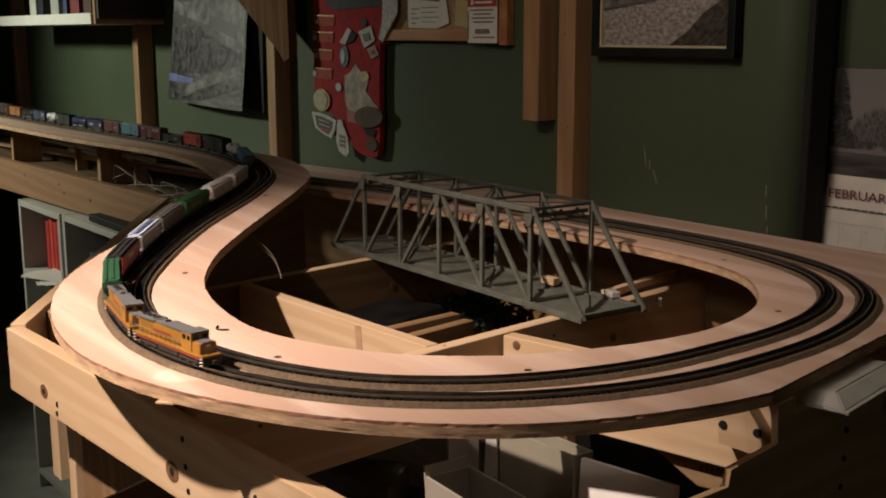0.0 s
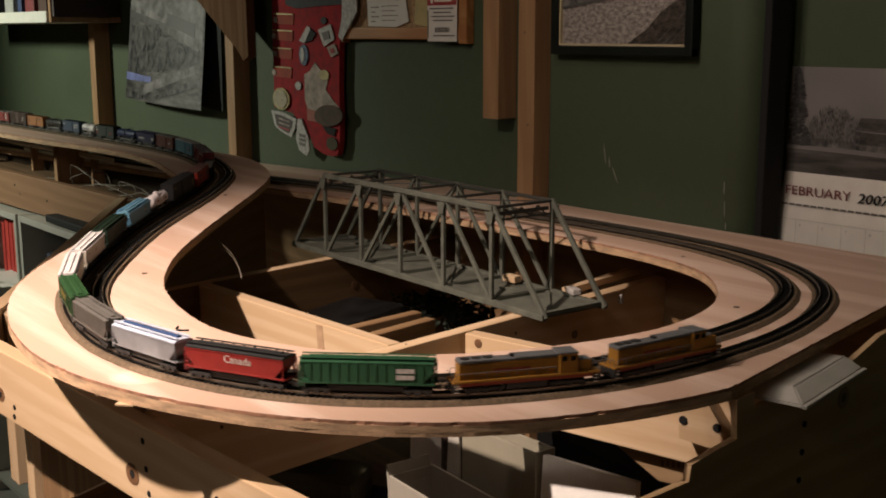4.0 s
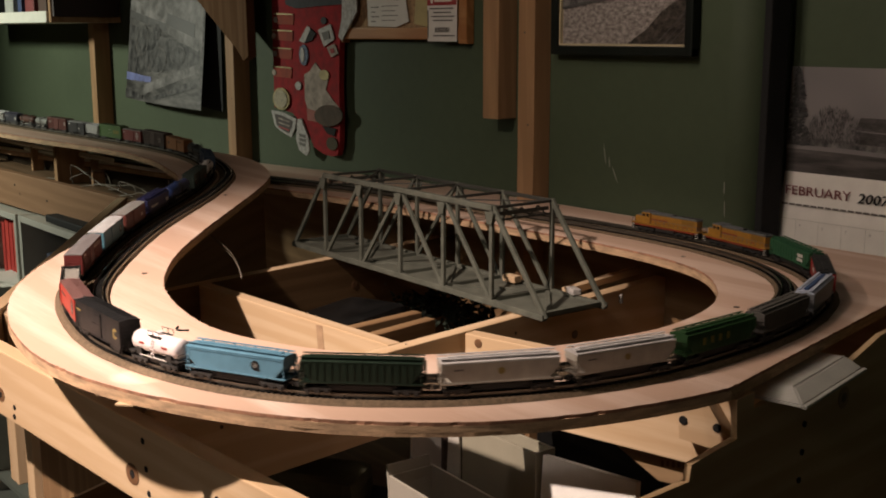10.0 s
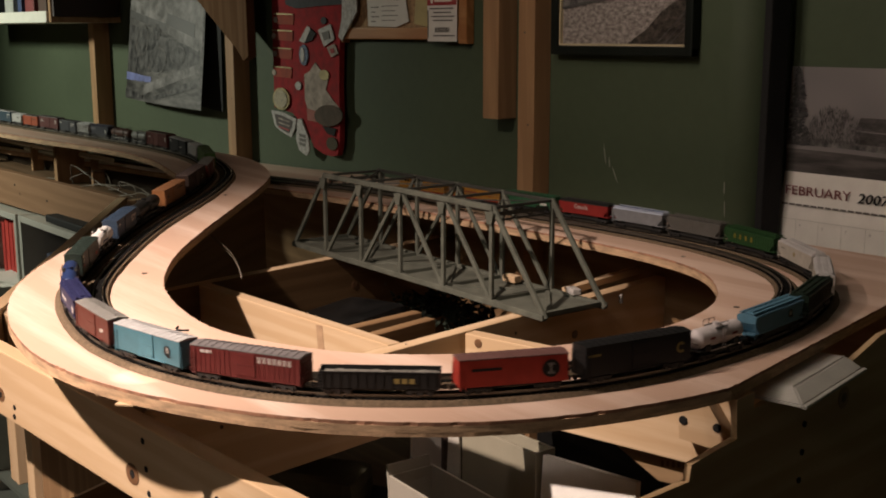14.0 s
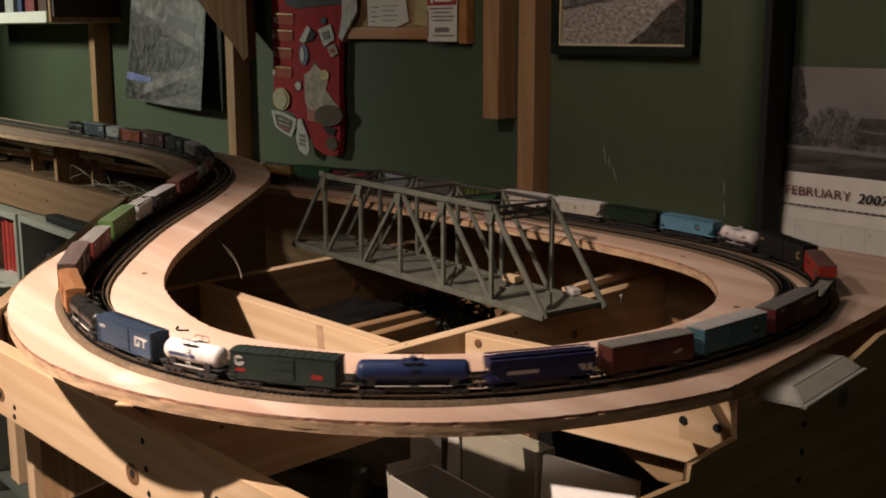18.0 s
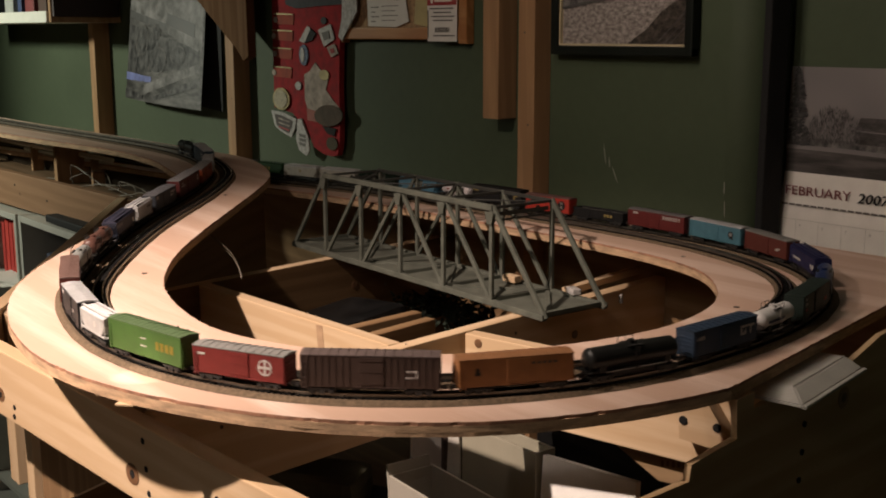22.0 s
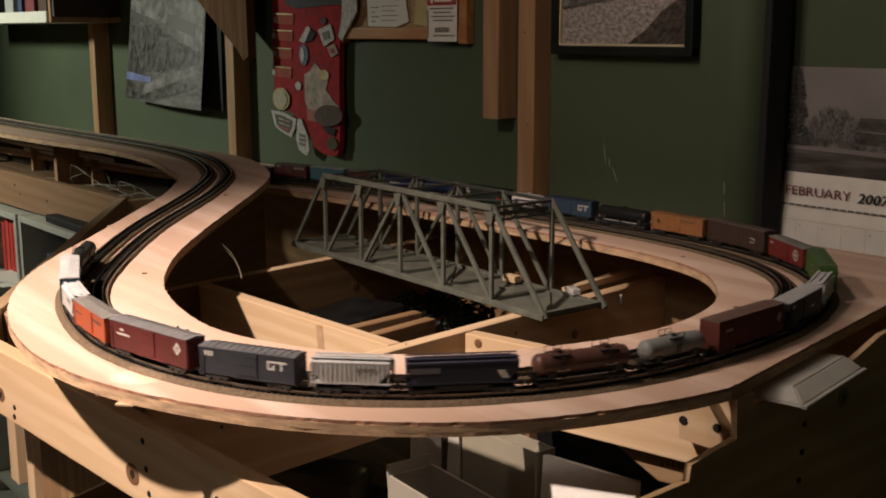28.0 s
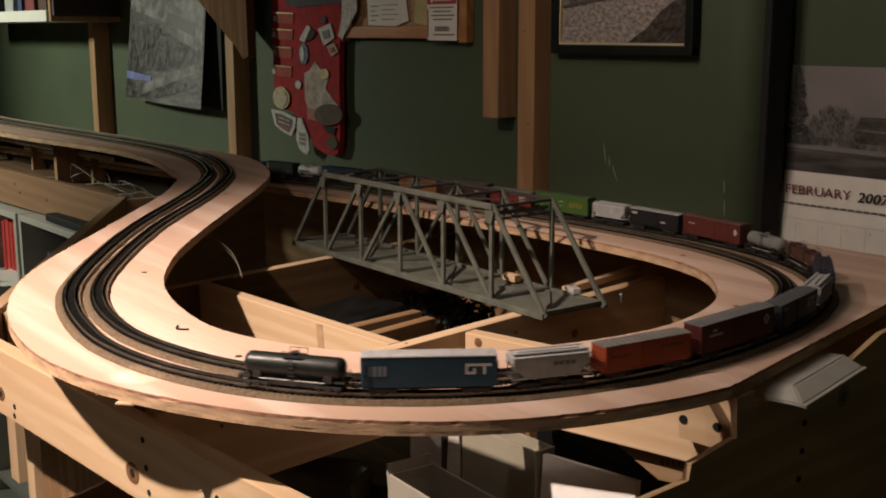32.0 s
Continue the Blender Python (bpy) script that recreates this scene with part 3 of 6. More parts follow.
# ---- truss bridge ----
# bridge paint darkened to put shade on the far chord and top bracing
BRIDGESHADE = mat("shaded_bridge_paint", (0.03, 0.03, 0.026), 0.5, vary=0.25, scale=40, bump=0.1)
def bridge():
    """Grey through-truss bridge; x runs along it, y across, z up from its deck."""
    base = empty("truss_bridge")
    tagged(base, "grey painted wooden truss bridge resting on the bench frame", "model bridge")
    L, W, H = 0.628, 0.104, 0.1285
    n = 6
    pan = L / n
    bm = add_box(bmesh.new(), (L - 0.01, W - 0.012, 0.003), (L / 2, W / 2, 0.0035), 0.0005)
    part("deck_plate", bm, BRIDGE, base)
    for k in range(n):
        bm = bmesh.new()
        x0, x1 = k * pan + 0.006, (k + 1) * pan - 0.006
        for a, b in (((x0, 0.012), (x1, W - 0.012)), ((x0, W - 0.012), (x1, 0.012))):
            d = Vector((b[0] - a[0], b[1] - a[1], 0))
            q = d.to_track_quat("X", "Z").to_matrix().to_4x4()
            if k % 2 == (a[1] > 0.05):
                add_box(bm, (d.length, 0.006, 0.003), ((a[0] + b[0]) / 2, W / 2, 0.0066), 0, q)
        part("deck_brace", bm, BRIDGE, base)
    for k in range(n + 1):
        part("floor_beam", add_box(bmesh.new(), (0.006, W - 0.01, 0.006), (min(max(k * pan, 0.006), L - 0.006), W / 2, 0.007), 0.0006), BRIDGE, base)
    for side in (0, W):
        sg = 1 if side == 0 else -1
        part("bottom_chord", add_box(bmesh.new(), (L, 0.008, 0.008), (L / 2, side, 0.004), 0.001), BRIDGE, base)
        part("top_chord", add_box(bmesh.new(), (L - 2 * pan + 0.006, 0.007 if side == 0 else 0.005, 0.0072 if side == 0 else 0.005), (L / 2, side, H), 0.001), BRIDGE if side == 0 else BRIDGESHADE, base)
        for k in range(1, n):
            part("post", add_box(bmesh.new(), (0.0062, 0.005, H), (k * pan, side, H / 2), 0.0008), BRIDGE, base)
        diag = [((0, 0), (pan, H)), ((L, 0), (L - pan, H))]
        mid = n / 2
        for k in range(1, n - 1):
            if k + 0.5 < mid:
                diag.append(((k * pan, 0), ((k + 1) * pan, H)))
            elif k + 0.5 > mid:
                diag.append((((k + 1) * pan, 0), (k * pan, H)))
        for a, b in diag:
            d = Vector((b[0] - a[0], 0, b[1] - a[1]))
            q = d.to_track_quat("X", "Y").to_matrix().to_4x4()
            end = abs(a[0]) < 1e-6 or abs(a[0] - L) < 1e-6
            bm = add_box(bmesh.new(), (d.length, 0.007 if end else 0.0058, 0.0045), ((a[0] + b[0]) / 2, side + sg * 0.0012, (a[1] + b[1]) / 2 + 0.002), 0.0008, q)
            part("end_post" if end else "diagonal", bm, BRIDGE, base)
        for k in range(1, n):
            bm = bmesh.new()
            zt = H - 0.011
            vs = [bm.verts.new((k * pan + dx, side - sg * 0.0038, zt + dz)) for dx, dz in ((-0.009, 0.006), (0.009, 0.006), (0.0045, -0.01), (-0.0045, -0.01))]
            ex = bmesh.ops.extrude_face_region(bm, geom=[bm.faces.new(vs)])
            bmesh.ops.translate(bm, verts=[g for g in ex["geom"] if isinstance(g, bmesh.types.BMVert)], vec=(0, -sg * 0.0012, 0))
            part("gusset_plate", bm, BRIDGE, base)
    for k in range(1, n):
        part("top_strut", add_box(bmesh.new(), (0.004, W, 0.0036), (k * pan, W / 2, H), 0.0006), BRIDGESHADE, base)
    for k in range(1, n - 1):
        for flip in (k % 2,):
            a = Vector((k * pan, W * flip, H - 0.001))
            b = Vector(((k + 1) * pan, W * (1 - flip), H - 0.001))
            d = b - a
            q = d.to_track_quat("X", "Z").to_matrix().to_4x4()
            part("top_lateral", add_box(bmesh.new(), (d.length, 0.0022, 0.0016), (a + b) / 2 + Vector((0, 0, 0.0013 * flip)), 0.0003, q), BRIDGESHADE, base)
    for k in (1, n - 1):
        part("portal_plate", add_box(bmesh.new(), (0.003, W * 0.85, 0.005), (k * pan, W / 2, H - 0.009), 0.0005), BRIDGESHADE, base)
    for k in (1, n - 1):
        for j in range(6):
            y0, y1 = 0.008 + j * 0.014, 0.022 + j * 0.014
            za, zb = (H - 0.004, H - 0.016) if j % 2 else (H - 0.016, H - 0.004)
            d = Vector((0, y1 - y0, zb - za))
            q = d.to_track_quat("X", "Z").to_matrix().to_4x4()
            part("portal_lattice", add_box(bmesh.new(), (d.length, 0.0016, 0.0016), (k * pan, (y0 + y1) / 2, (za + zb) / 2), 0, q), BRIDGESHADE, base)
        part("portal_bar", add_box(bmesh.new(), (0.0025, W * 0.9, 0.0025), (k * pan, W / 2, H - 0.017), 0.0004), BRIDGESHADE, base)
    base.matrix_basis = pose(-1.592, 0.984, TOP + 0.001, 0, 0, -2.85)
    return base


bridge()


# ---- things on the wall ----
PAPER = mat("paper", (0.6, 0.57, 0.52), 0.7, vary=0.06, scale=40, bump=0.02)
DARKPAPER = mat("dark_print", (0.03, 0.028, 0.026), 0.5, vary=0.5, scale=30)
PALEINK = mat("pale_ink", (0.36, 0.34, 0.31), 0.7, vary=0.2)
GREYINK = mat("grey_ink", (0.12, 0.11, 0.1), 0.7, vary=0.2)
REDINK = mat("red_ink", (0.28, 0.03, 0.03), 0.7, vary=0.2)
FRAMEBLACK = mat("black_frame", (0.006, 0.008, 0.006), 0.5, vary=0.3, spec=0.2)
GILT = mat("cream_fillet", (0.45, 0.38, 0.24), 0.5)
FRAMEWOOD = wood("orange_frame_wood", (0.42, 0.21, 0.08), (0.3, 0.13, 0.045), "X", 0.4)


def photo(name, tones, scale, stretch, detail=6.0, seed=0.0):
    """A printed photograph as a plain tonal texture."""
    m = bpy.data.materials.new(name)
    m.use_nodes = True
    n, l = m.node_tree.nodes, m.node_tree.links
    b = n["Principled BSDF"]
    b.inputs["Roughness"].default_value = 0.35
    co, mp, no, rp = n.new("ShaderNodeTexCoord"), n.new("ShaderNodeMapping"), n.new("ShaderNodeTexNoise"), n.new("ShaderNodeValToRGB")
    mp.inputs["Scale"].default_value, mp.inputs["Location"].default_value = stretch, (seed, seed, seed)
    no.inputs["Scale"].default_value, no.inputs["Detail"].default_value, no.inputs["Roughness"].default_value = scale, detail, 0.65
    l.new(co.outputs["Object"], mp.inputs[0]), l.new(mp.outputs[0], no.inputs["Vector"]), l.new(no.outputs[0], rp.inputs[0])
    e = rp.color_ramp.elements
    e[0].position, e[1].position = 0.38, 0.66
    e[0].color, e[1].color = (*tones[0], 1), (*tones[1], 1)
    l.new(rp.outputs[0], b.inputs["Base Color"])
    return m


PH_DARK = photo("photo_dark", ((0.02, 0.02, 0.02), (0.2, 0.19, 0.18)), 45, (1, 1, 0.7))
PH_MID = photo("photo_mid", ((0.022, 0.021, 0.02), (0.14, 0.133, 0.125)), 30, (0.4, 1, 1.6), seed=3)
PH_SNOW = photo("photo_snow", ((0.11, 0.095, 0.085), (0.4, 0.36, 0.33)), 190, (0.6, 1, 1), seed=5)
PH_SKY = photo("photo_sky", ((0.14, 0.13, 0.13), (0.19, 0.175, 0.17)), 5, (1, 1, 1), 2, seed=7)


def flat(name, pts, y, material, parent, thick=0.0006, label=""):
    """A thin upright piece with its outline in x and z, facing the room."""
    bm = prism(pts, thick)
    ob = part(name, bm, material, parent, label)
    ob.location.y = y
    return ob


def blob(cx, cz, rx, rz, n=14, rough=0.0, turn=0.0):
    out = []
    for k in range(n):
        a = 2 * math.pi * k / n
        r = 1 + random.uniform(-rough, rough)
        x, z = rx * r * math.cos(a), rz * r * math.sin(a)
        out.append((cx + x * math.cos(turn) - z * math.sin(turn), cz + x * math.sin(turn) + z * math.cos(turn)))
    return out


def oval(cx, cy, rx, ry, turn=0.0):
    return blob(cx, cy, rx, ry, 18, 0.0, turn)


def rect(x0, z0, x1, z1):
    return [(x0, z0), (x1, z0), (x1, z1), (x0, z1)]


def writing(name, body, size, at, material, parent, extrude=0.0002, shear=0.0, sx=1.0, bold=0.0):
    """Raised lettering in the built-in font, upright and facing -y."""
    cu = bpy.data.curves.new(name, "FONT")
    cu.body, cu.size, cu.extrude, cu.align_x, cu.align_y, cu.shear = body, size, extrude, "CENTER", "CENTER", shear
    cu.resolution_u, cu.offset = 2, bold
    tmp = new(name, cu)
    me = bpy.data.meshes.new_from_object(tmp)
    bpy.data.objects.remove(tmp)
    me.materials.clear()
    me.materials.append(material)
    ob = new(name, me)
    ob.parent = parent
    ob.matrix_basis = Matrix.Translation(at) @ pose(0, 0, 0, 90) @ Matrix.Diagonal((sx, 1, 1, 1))
    return ob


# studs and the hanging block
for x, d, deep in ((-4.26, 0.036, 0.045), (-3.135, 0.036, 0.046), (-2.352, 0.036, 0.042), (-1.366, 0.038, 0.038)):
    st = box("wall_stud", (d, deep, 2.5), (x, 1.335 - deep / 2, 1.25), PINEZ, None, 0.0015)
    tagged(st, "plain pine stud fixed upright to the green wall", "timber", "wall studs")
    for k, z in enumerate((-0.12, 0.03, 0.22)):
        part("nail", add_rod(bmesh.new(), (0.006 - 0.01 * (k % 2), -deep / 2 - 0.0005, z), (0.006 - 0.01 * (k % 2), -deep / 2 + 0.002, z), 0.0019, 8), SCREWHEAD, st)
    part("knot", add_rod(bmesh.new(), (d / 2 + 0.0004, -0.004, 0.11 - 0.05 * d), (d / 2 - 0.002, -0.004, 0.11 - 0.05 * d), 0.006, 10), KNOT, st)
tagged(box("hanging_block", (0.039, 0.043, 1.365), (-1.448, 1.3135, 1.8175), PINEZ, None, 0.0015), "sawn-off pine upright ending above the deck", "timber", "wall studs")
bm = prism(((-0.52, 0.30), (-0.02, 0.30), (-0.012, 0.0), (-0.035, -0.008), (-0.06, 0.015)), 0.02)
br = tagged(part("shelf_bracket", bm, wood("brown_board", (0.13, 0.07, 0.035), (0.09, 0.045, 0.02), "Z", 0.8, spec=0.1)), "brown triangular wooden shelf bracket on a stud", "bracket")
br.location = (-2.195, 1.28, 1.228)
tagged(box("bracket_shelf", (0.7, 0.2, 0.02), (-2.5, 1.23, 1.539), FRAMEWOOD, None, 0.001), "brown wooden shelf on its bracket", "shelf")


# curled calendar with a photograph of a steam engine
def curled(name, x0, x1, z0, z1, bulge, material, parent, lift=0.0):
    bm = bmesh.new()
    n, k = 12, 16
    rows = []
    for j in range(k + 1):
        v = j / k
        row = []
        for i in range(n + 1):
            u = i / n
            low = (1 - v) ** 1.5
            row.append(bm.verts.new((x0 + (x1 - x0) * u - 0.03 * low * (1 - u), -lift - bulge * low * (0.25 + 0.75 * math.sin(math.pi * (0.15 + 0.6 * u))), z0 + (z1 - z0) * v - 0.012 * u * low)))
        rows.append(row)
    for p, q in zip(rows, rows[1:]):
        for i in range(n):
            bm.faces.new((p[i], p[i + 1], q[i + 1], q[i]))
    return part(name, bm, material, parent, smooth=True)


cal = empty("engine_calendar", (-2.78, 1.328, 1.3))
tagged(cal, "black and white locomotive calendar curling off the wall", "calendar")
ph = photo("engine_photo", ((0.03, 0.03, 0.032), (0.4, 0.38, 0.36)), 26, (1, 1, 0.8), 8)
page = (-0.115, 0.3, -0.192, 0.25, 0.045)
curled("photo_page", *page, PH_MID, cal, 0.012)
curled("back_page", 0.2, 0.335, -0.195, 0.25, 0.006, BLACK, cal, 0.0015)


def print_on(name, u0, u1, low, high, material):
    """A printed patch that follows the curled page, between two slanting edges."""
    x0, x1, z0, z1, bulge = page
    bm = bmesh.new()
    rows = []
    for i in range(9):
        u = u0 + (u1 - u0) * i / 8
        row = []
        for j in range(7):
            v = (low[0] + (low[1] - low[0]) * i / 8) * (1 - j / 6) + (high[0] + (high[1] - high[0]) * i / 8) * j / 6
            v *= 0.6
            lo_ = (1 - v) ** 1.5
            row.append(bm.verts.new((x0 + (x1 - x0) * u - 0.03 * lo_ * (1 - u), -0.0128 - bulge * lo_ * (0.25 + 0.75 * math.sin(math.pi * (0.15 + 0.6 * u))), z0 + (z1 - z0) * v - 0.012 * u * lo_)))
        rows.append(row)
    for p, q in zip(rows, rows[1:]):
        for k in range(6):
            bm.faces.new((p[k], q[k], q[k + 1], p[k + 1]))
    ob = part(name, bm, material, cal, smooth=True)
    return ob


PH_ENGINE = photo("engine_photo", ((0.006, 0.006, 0.007), (0.11, 0.106, 0.102)), 60, (1, 1, 0.7), 8)
SHEEN = mat("blue_sheen", (0.12, 0.14, 0.3), 0.4, vary=0.4, scale=40)
PH_PALE = photo("photo_pale", ((0.07, 0.067, 0.063), (0.21, 0.2, 0.195)), 25, (1, 1, 1), 4, seed=11)
print_on("pale_sky", 0.2, 0.985, (0.92, 0.5), (1.0, 1.0), PH_PALE)
print_on("dark_engine", 0.01, 0.96, (0.24, 0.36), (0.74, 0.52), PH_ENGINE)
print_on("dark_cab", 0.55, 0.9, (0.74, 0.62), (0.84, 0.74), DARKPAPER).location.y = -0.0006
print_on("dark_stack", 0.04, 0.3, (0.98, 0.96), (1.2, 1.2), DARKPAPER).location.y = -0.0004
print_on("pale_boiler", 0.02, 0.95, (0.88, 0.5), (1.0, 0.6), PH_PALE).location.y = -0.0005
print_on("dark_boiler", 0.02, 0.55, (0.8, 0.67), (0.87, 0.74), DARKPAPER).location.y = -0.0007
print_on("pale_track", 0.3, 0.97, (0.06, 0.32), (0.16, 0.4), PH_PALE)
print_on("dark_track", 0.45, 0.98, (0.02, 0.2), (0.06, 0.28), PH_ENGINE).location.y = -0.0004
print_on("dark_ground", 0.0, 0.3, (0.02, 0.02), (0.1, 0.06), PH_ENGINE).location.y = -0.0004
# blue reflection on the glossy page, painted as a curved strip
print_on("blue_band", 0.0, 0.4, (0.185, 0.19), (0.265, 0.24), SHEEN).location.y = -0.0006


def wheel_print(u, v, ru, rv):
    """A printed driving wheel: a dark disc with a paler tyre and hub on the page."""
    for k, (ro, ri, m_) in enumerate(((1.0, 0.86, PH_MID), (0.86, 0.25, PH_ENGINE), (0.25, 0.0, DARKPAPER))):
        bm = bmesh.new()
        rows = []
        x0, x1, z0, z1, bulge = page
        for a in range(20):
            ang = 2 * math.pi * a / 20
            pair = []
            for r_ in (ro, max(ri, 0.02)):
                uu, vv = u + ru * r_ * math.cos(ang), (v + rv * r_ * math.sin(ang)) * 0.6
                lo_ = (1 - vv) ** 1.5
                pair.append(bm.verts.new((x0 + (x1 - x0) * uu - 0.03 * lo_ * (1 - uu), -0.0136 - 0.0002 * k - bulge * lo_ * (0.25 + 0.75 * math.sin(math.pi * (0.15 + 0.6 * uu))), z0 + (z1 - z0) * vv - 0.012 * uu * lo_)))
            rows.append(pair)
        for p, q in zip(rows, rows[1:] + rows[:1]):
            bm.faces.new((p[0], q[0], q[1], p[1]))
        part("wheel_print", bm, m_, cal, smooth=True)


for u, v, ru, rv in ((0.22, 0.58, 0.1, 0.15), (0.47, 0.4, 0.12, 0.13), (0.72, 0.46, 0.09, 0.09), (0.42, 0.66, 0.06, 0.08)):
    wheel_print(u, v, ru, rv)

# red felt hanging with badges
FELT = mat("red_felt", (0.235, 0.009, 0.012), 0.95, vary=0.35, scale=60, bump=0.3, fine=700)
felt = empty("felt_hanging", (-2.08, 1.325, 1.19))
tagged(felt, "red felt stocking pinned with badges and patches", "wall hanging")
CREAM = mat("cream_cloth", (0.3, 0.25, 0.21), 0.9, vary=0.45, scale=45, bump=0.3)
WHITE = mat("white_card", (0.34, 0.32, 0.3), 0.6, vary=0.4, scale=160)
BROWN = mat("brown_cloth", (0.075, 0.055, 0.04), 0.95, vary=0.35, scale=50, bump=0.3)
GREYCLOTH = mat("dark_grey_cloth", (0.05, 0.05, 0.055), 0.9, vary=0.3, scale=50)
RUST = mat("rust_felt", (0.24, 0.05, 0.03), 0.9, vary=0.3)
BLUEPIN = mat("blue_enamel", (0.1, 0.13, 0.19), 0.3, vary=0.3, scale=200)
BRASS = mat("dull_brass", (0.34, 0.28, 0.14), 0.4, 0.4, vary=0.25, scale=80)


FX, FZ = 0.00086, 0.00046


def felt_piece(name, grid, depth, material, label="", thick=0.0015):
    """A flat piece on the felt, its outline on the hanging's own grid."""
    pts = [((x - 370) * FX + 0.0245, (475 - y) * FZ - 0.061) for x, y in grid]
    return flat(name, pts, -depth, material, felt, thick, label)


body = [(215, -120), (212, 500), (300, 520), (335, 560), (370, 600), (395, 668), (430, 690), (470, 700), (498, 690), (508, 640), (512, 520), (510, 380), (516, 200), (528, 20), (535, -120)]
felt_piece("felt_body", body, 0.0, FELT, "red felt", 0.012)
felt_piece("cuff", [(260, -120), (590, -120), (560, 25), (440, 30), (330, 38), (285, 20)], 0.0125, GREYCLOTH, "dark grey cloth cuff")
felt_piece("white_tag", [(535, -60), (590, -60), (592, 60), (560, 120), (530, 182), (515, 165), (530, 90)], 0.0128, WHITE, "long white cloth tag", 0.002)
for x0, y0, x1, y1 in ((235, 62, 320, 112), (225, 138, 315, 186), (228, 220, 308, 270), (222, 308, 305, 358)):
    felt_piece("stitched_patch", [(x0, y0), (x1, y0 + 6), (x1 - 4, y1), (x0 + 3, y1 - 4)], 0.0125, RUST)
    felt_piece("patch_edge", [(x0 - 8, y0 - 6), (x1, y0), (x1, y0 + 5), (x0 - 8, y0 + 1)], 0.0142, BRASS)
    felt_piece("patch_stud", oval(x0, (y0 + y1) / 2, 9, 14), 0.0145, CREAM)
felt_piece("cream_shape", [(362, 335), (385, 322), (412, 280), (440, 320), (470, 345), (455, 400), (490, 450), (520, 485), (510, 540), (440, 552), (375, 545), (372, 490), (362, 450)], 0.0125, CREAM)
felt_piece("pink_shape", [(372, 490), (410, 500), (440, 552), (375, 545)], 0.0141, mat("pink_cloth", (0.28, 0.11, 0.09), 0.9, vary=0.3))
felt_piece("dark_oval", oval(470, 515, 62, 48, -0.25), 0.0145, BROWN, "dark brown oval patch", 0.003)
felt_piece("black_foot", [(440, 565), (500, 570), (490, 605), (462, 598)], 0.0142, BLACK)
felt_piece("green_tip", oval(480, 640, 24, 30), 0.0142, mat("olive_felt", (0.06, 0.05, 0.03), 0.9, vary=0.3))
felt_piece("badge", [(345, 185), (382, 118), (398, 128), (368, 195)], 0.0142, WHITE)
felt_piece("badge", [(368, 195), (398, 130), (420, 150), (405, 180)], 0.0142, BLACK)
felt_piece("oval_pin", oval(363, 248, 20, 48), 0.0142, BLUEPIN, "oval blue enamel pin")
felt_piece("pin_face", oval(360, 248, 9, 34), 0.0158, WHITE)
felt_piece("badge", [(430, 135), (485, 110), (500, 175), (455, 210)], 0.0142, WHITE)
felt_piece("badge_print", [(448, 148), (478, 138), (484, 172), (458, 180)], 0.0158, GREYINK)
felt_piece("badge", [(466, 212), (500, 195), (515, 238), (485, 255)], 0.0142, CREAM)
felt_piece("badge_print", [(482, 220), (496, 215), (502, 232), (488, 238)], 0.0158, REDINK)
felt_piece("small_pin", oval(452, 335, 20, 24), 0.0142, BRASS)
felt_piece("small_pin", oval(335, 390, 14, 20), 0.0142, WHITE)
felt_piece("small_pin", oval(455, 95, 12, 16), 0.0142, GREYCLOTH)
felt_piece("round_badge", oval(255, 457, 40, 53), 0.0142, BRASS, "round brass-coloured badge", 0.003)
felt_piece("badge_face", oval(255, 457, 32, 43), 0.0173, mat("badge_print", (0.3, 0.26, 0.17), 0.5, vary=0.4, scale=150))
felt_piece("shield_badge", [(205, 515), (262, 520), (325, 545), (318, 590), (300, 635), (250, 612), (222, 590)], 0.0142, WHITE, "pale shield badge with red and black print", 0.003)
felt_piece("badge_print", [(222, 530), (262, 536), (310, 556), (304, 584), (290, 618), (254, 602), (232, 584)], 0.0173, mat("smudged_print", (0.05, 0.035, 0.03), 0.6, vary=0.6, scale=220), "dark printed badge centre", 0.0004)
for y in (546, 566, 586):
    felt_piece("badge_line", [(240, y), (294, y + 13), (292, y + 20), (242, y + 7)], 0.0178, REDINK if y > 580 else CREAM, "", 0.0003)
felt_piece("long_badge", [(330, 545), (348, 540), (378, 625), (382, 690), (368, 712), (335, 690), (322, 640)], 0.0142, WHITE, "long pale badge with dark print", 0.003)
for y in (625, 645, 665):
    felt_piece("badge_line", [(336, y - 14), (368, y - 10), (368, y + 5), (340, y + 1)], 0.0173, GREYINK, "", 0.0004)

# notice board
nb = empty("notice_board", (-1.742, 1.33, 1.27))
tagged(nb, "cork notice board in an orange wooden frame with notes", "notice board")
part("cork_sheet", add_box(bmesh.new(), (0.40, 0.008, 0.5), (0, 0, 0.25)), mat("notice_cork", (0.3, 0.19, 0.1), 0.95, vary=0.4, scale=150, bump=0.3), nb)
for a, b in (((-0.192, 0), (0.192, 0)), ((-0.192, 0.5), (0.192, 0.5))):
    part("frame_rail", add_box(bmesh.new(), (0.384, 0.018, 0.022), ((a[0] + b[0]) / 2, -0.005, a[1] + 0.008), 0.002), FRAMEWOOD, nb)
for x in (-0.192, 0.192):
    part("frame_stile", add_box(bmesh.new(), (0.022, 0.0185, 0.52), (x, -0.005, 0.25), 0.002), FRAMEWOOD, nb)
note = flat("note", [(-0.1, 0.022), (-0.01, 0.02), (0.03, 0.03), (0.01, 0.12), (-0.105, 0.12)], -0.008, PAPER, nb)
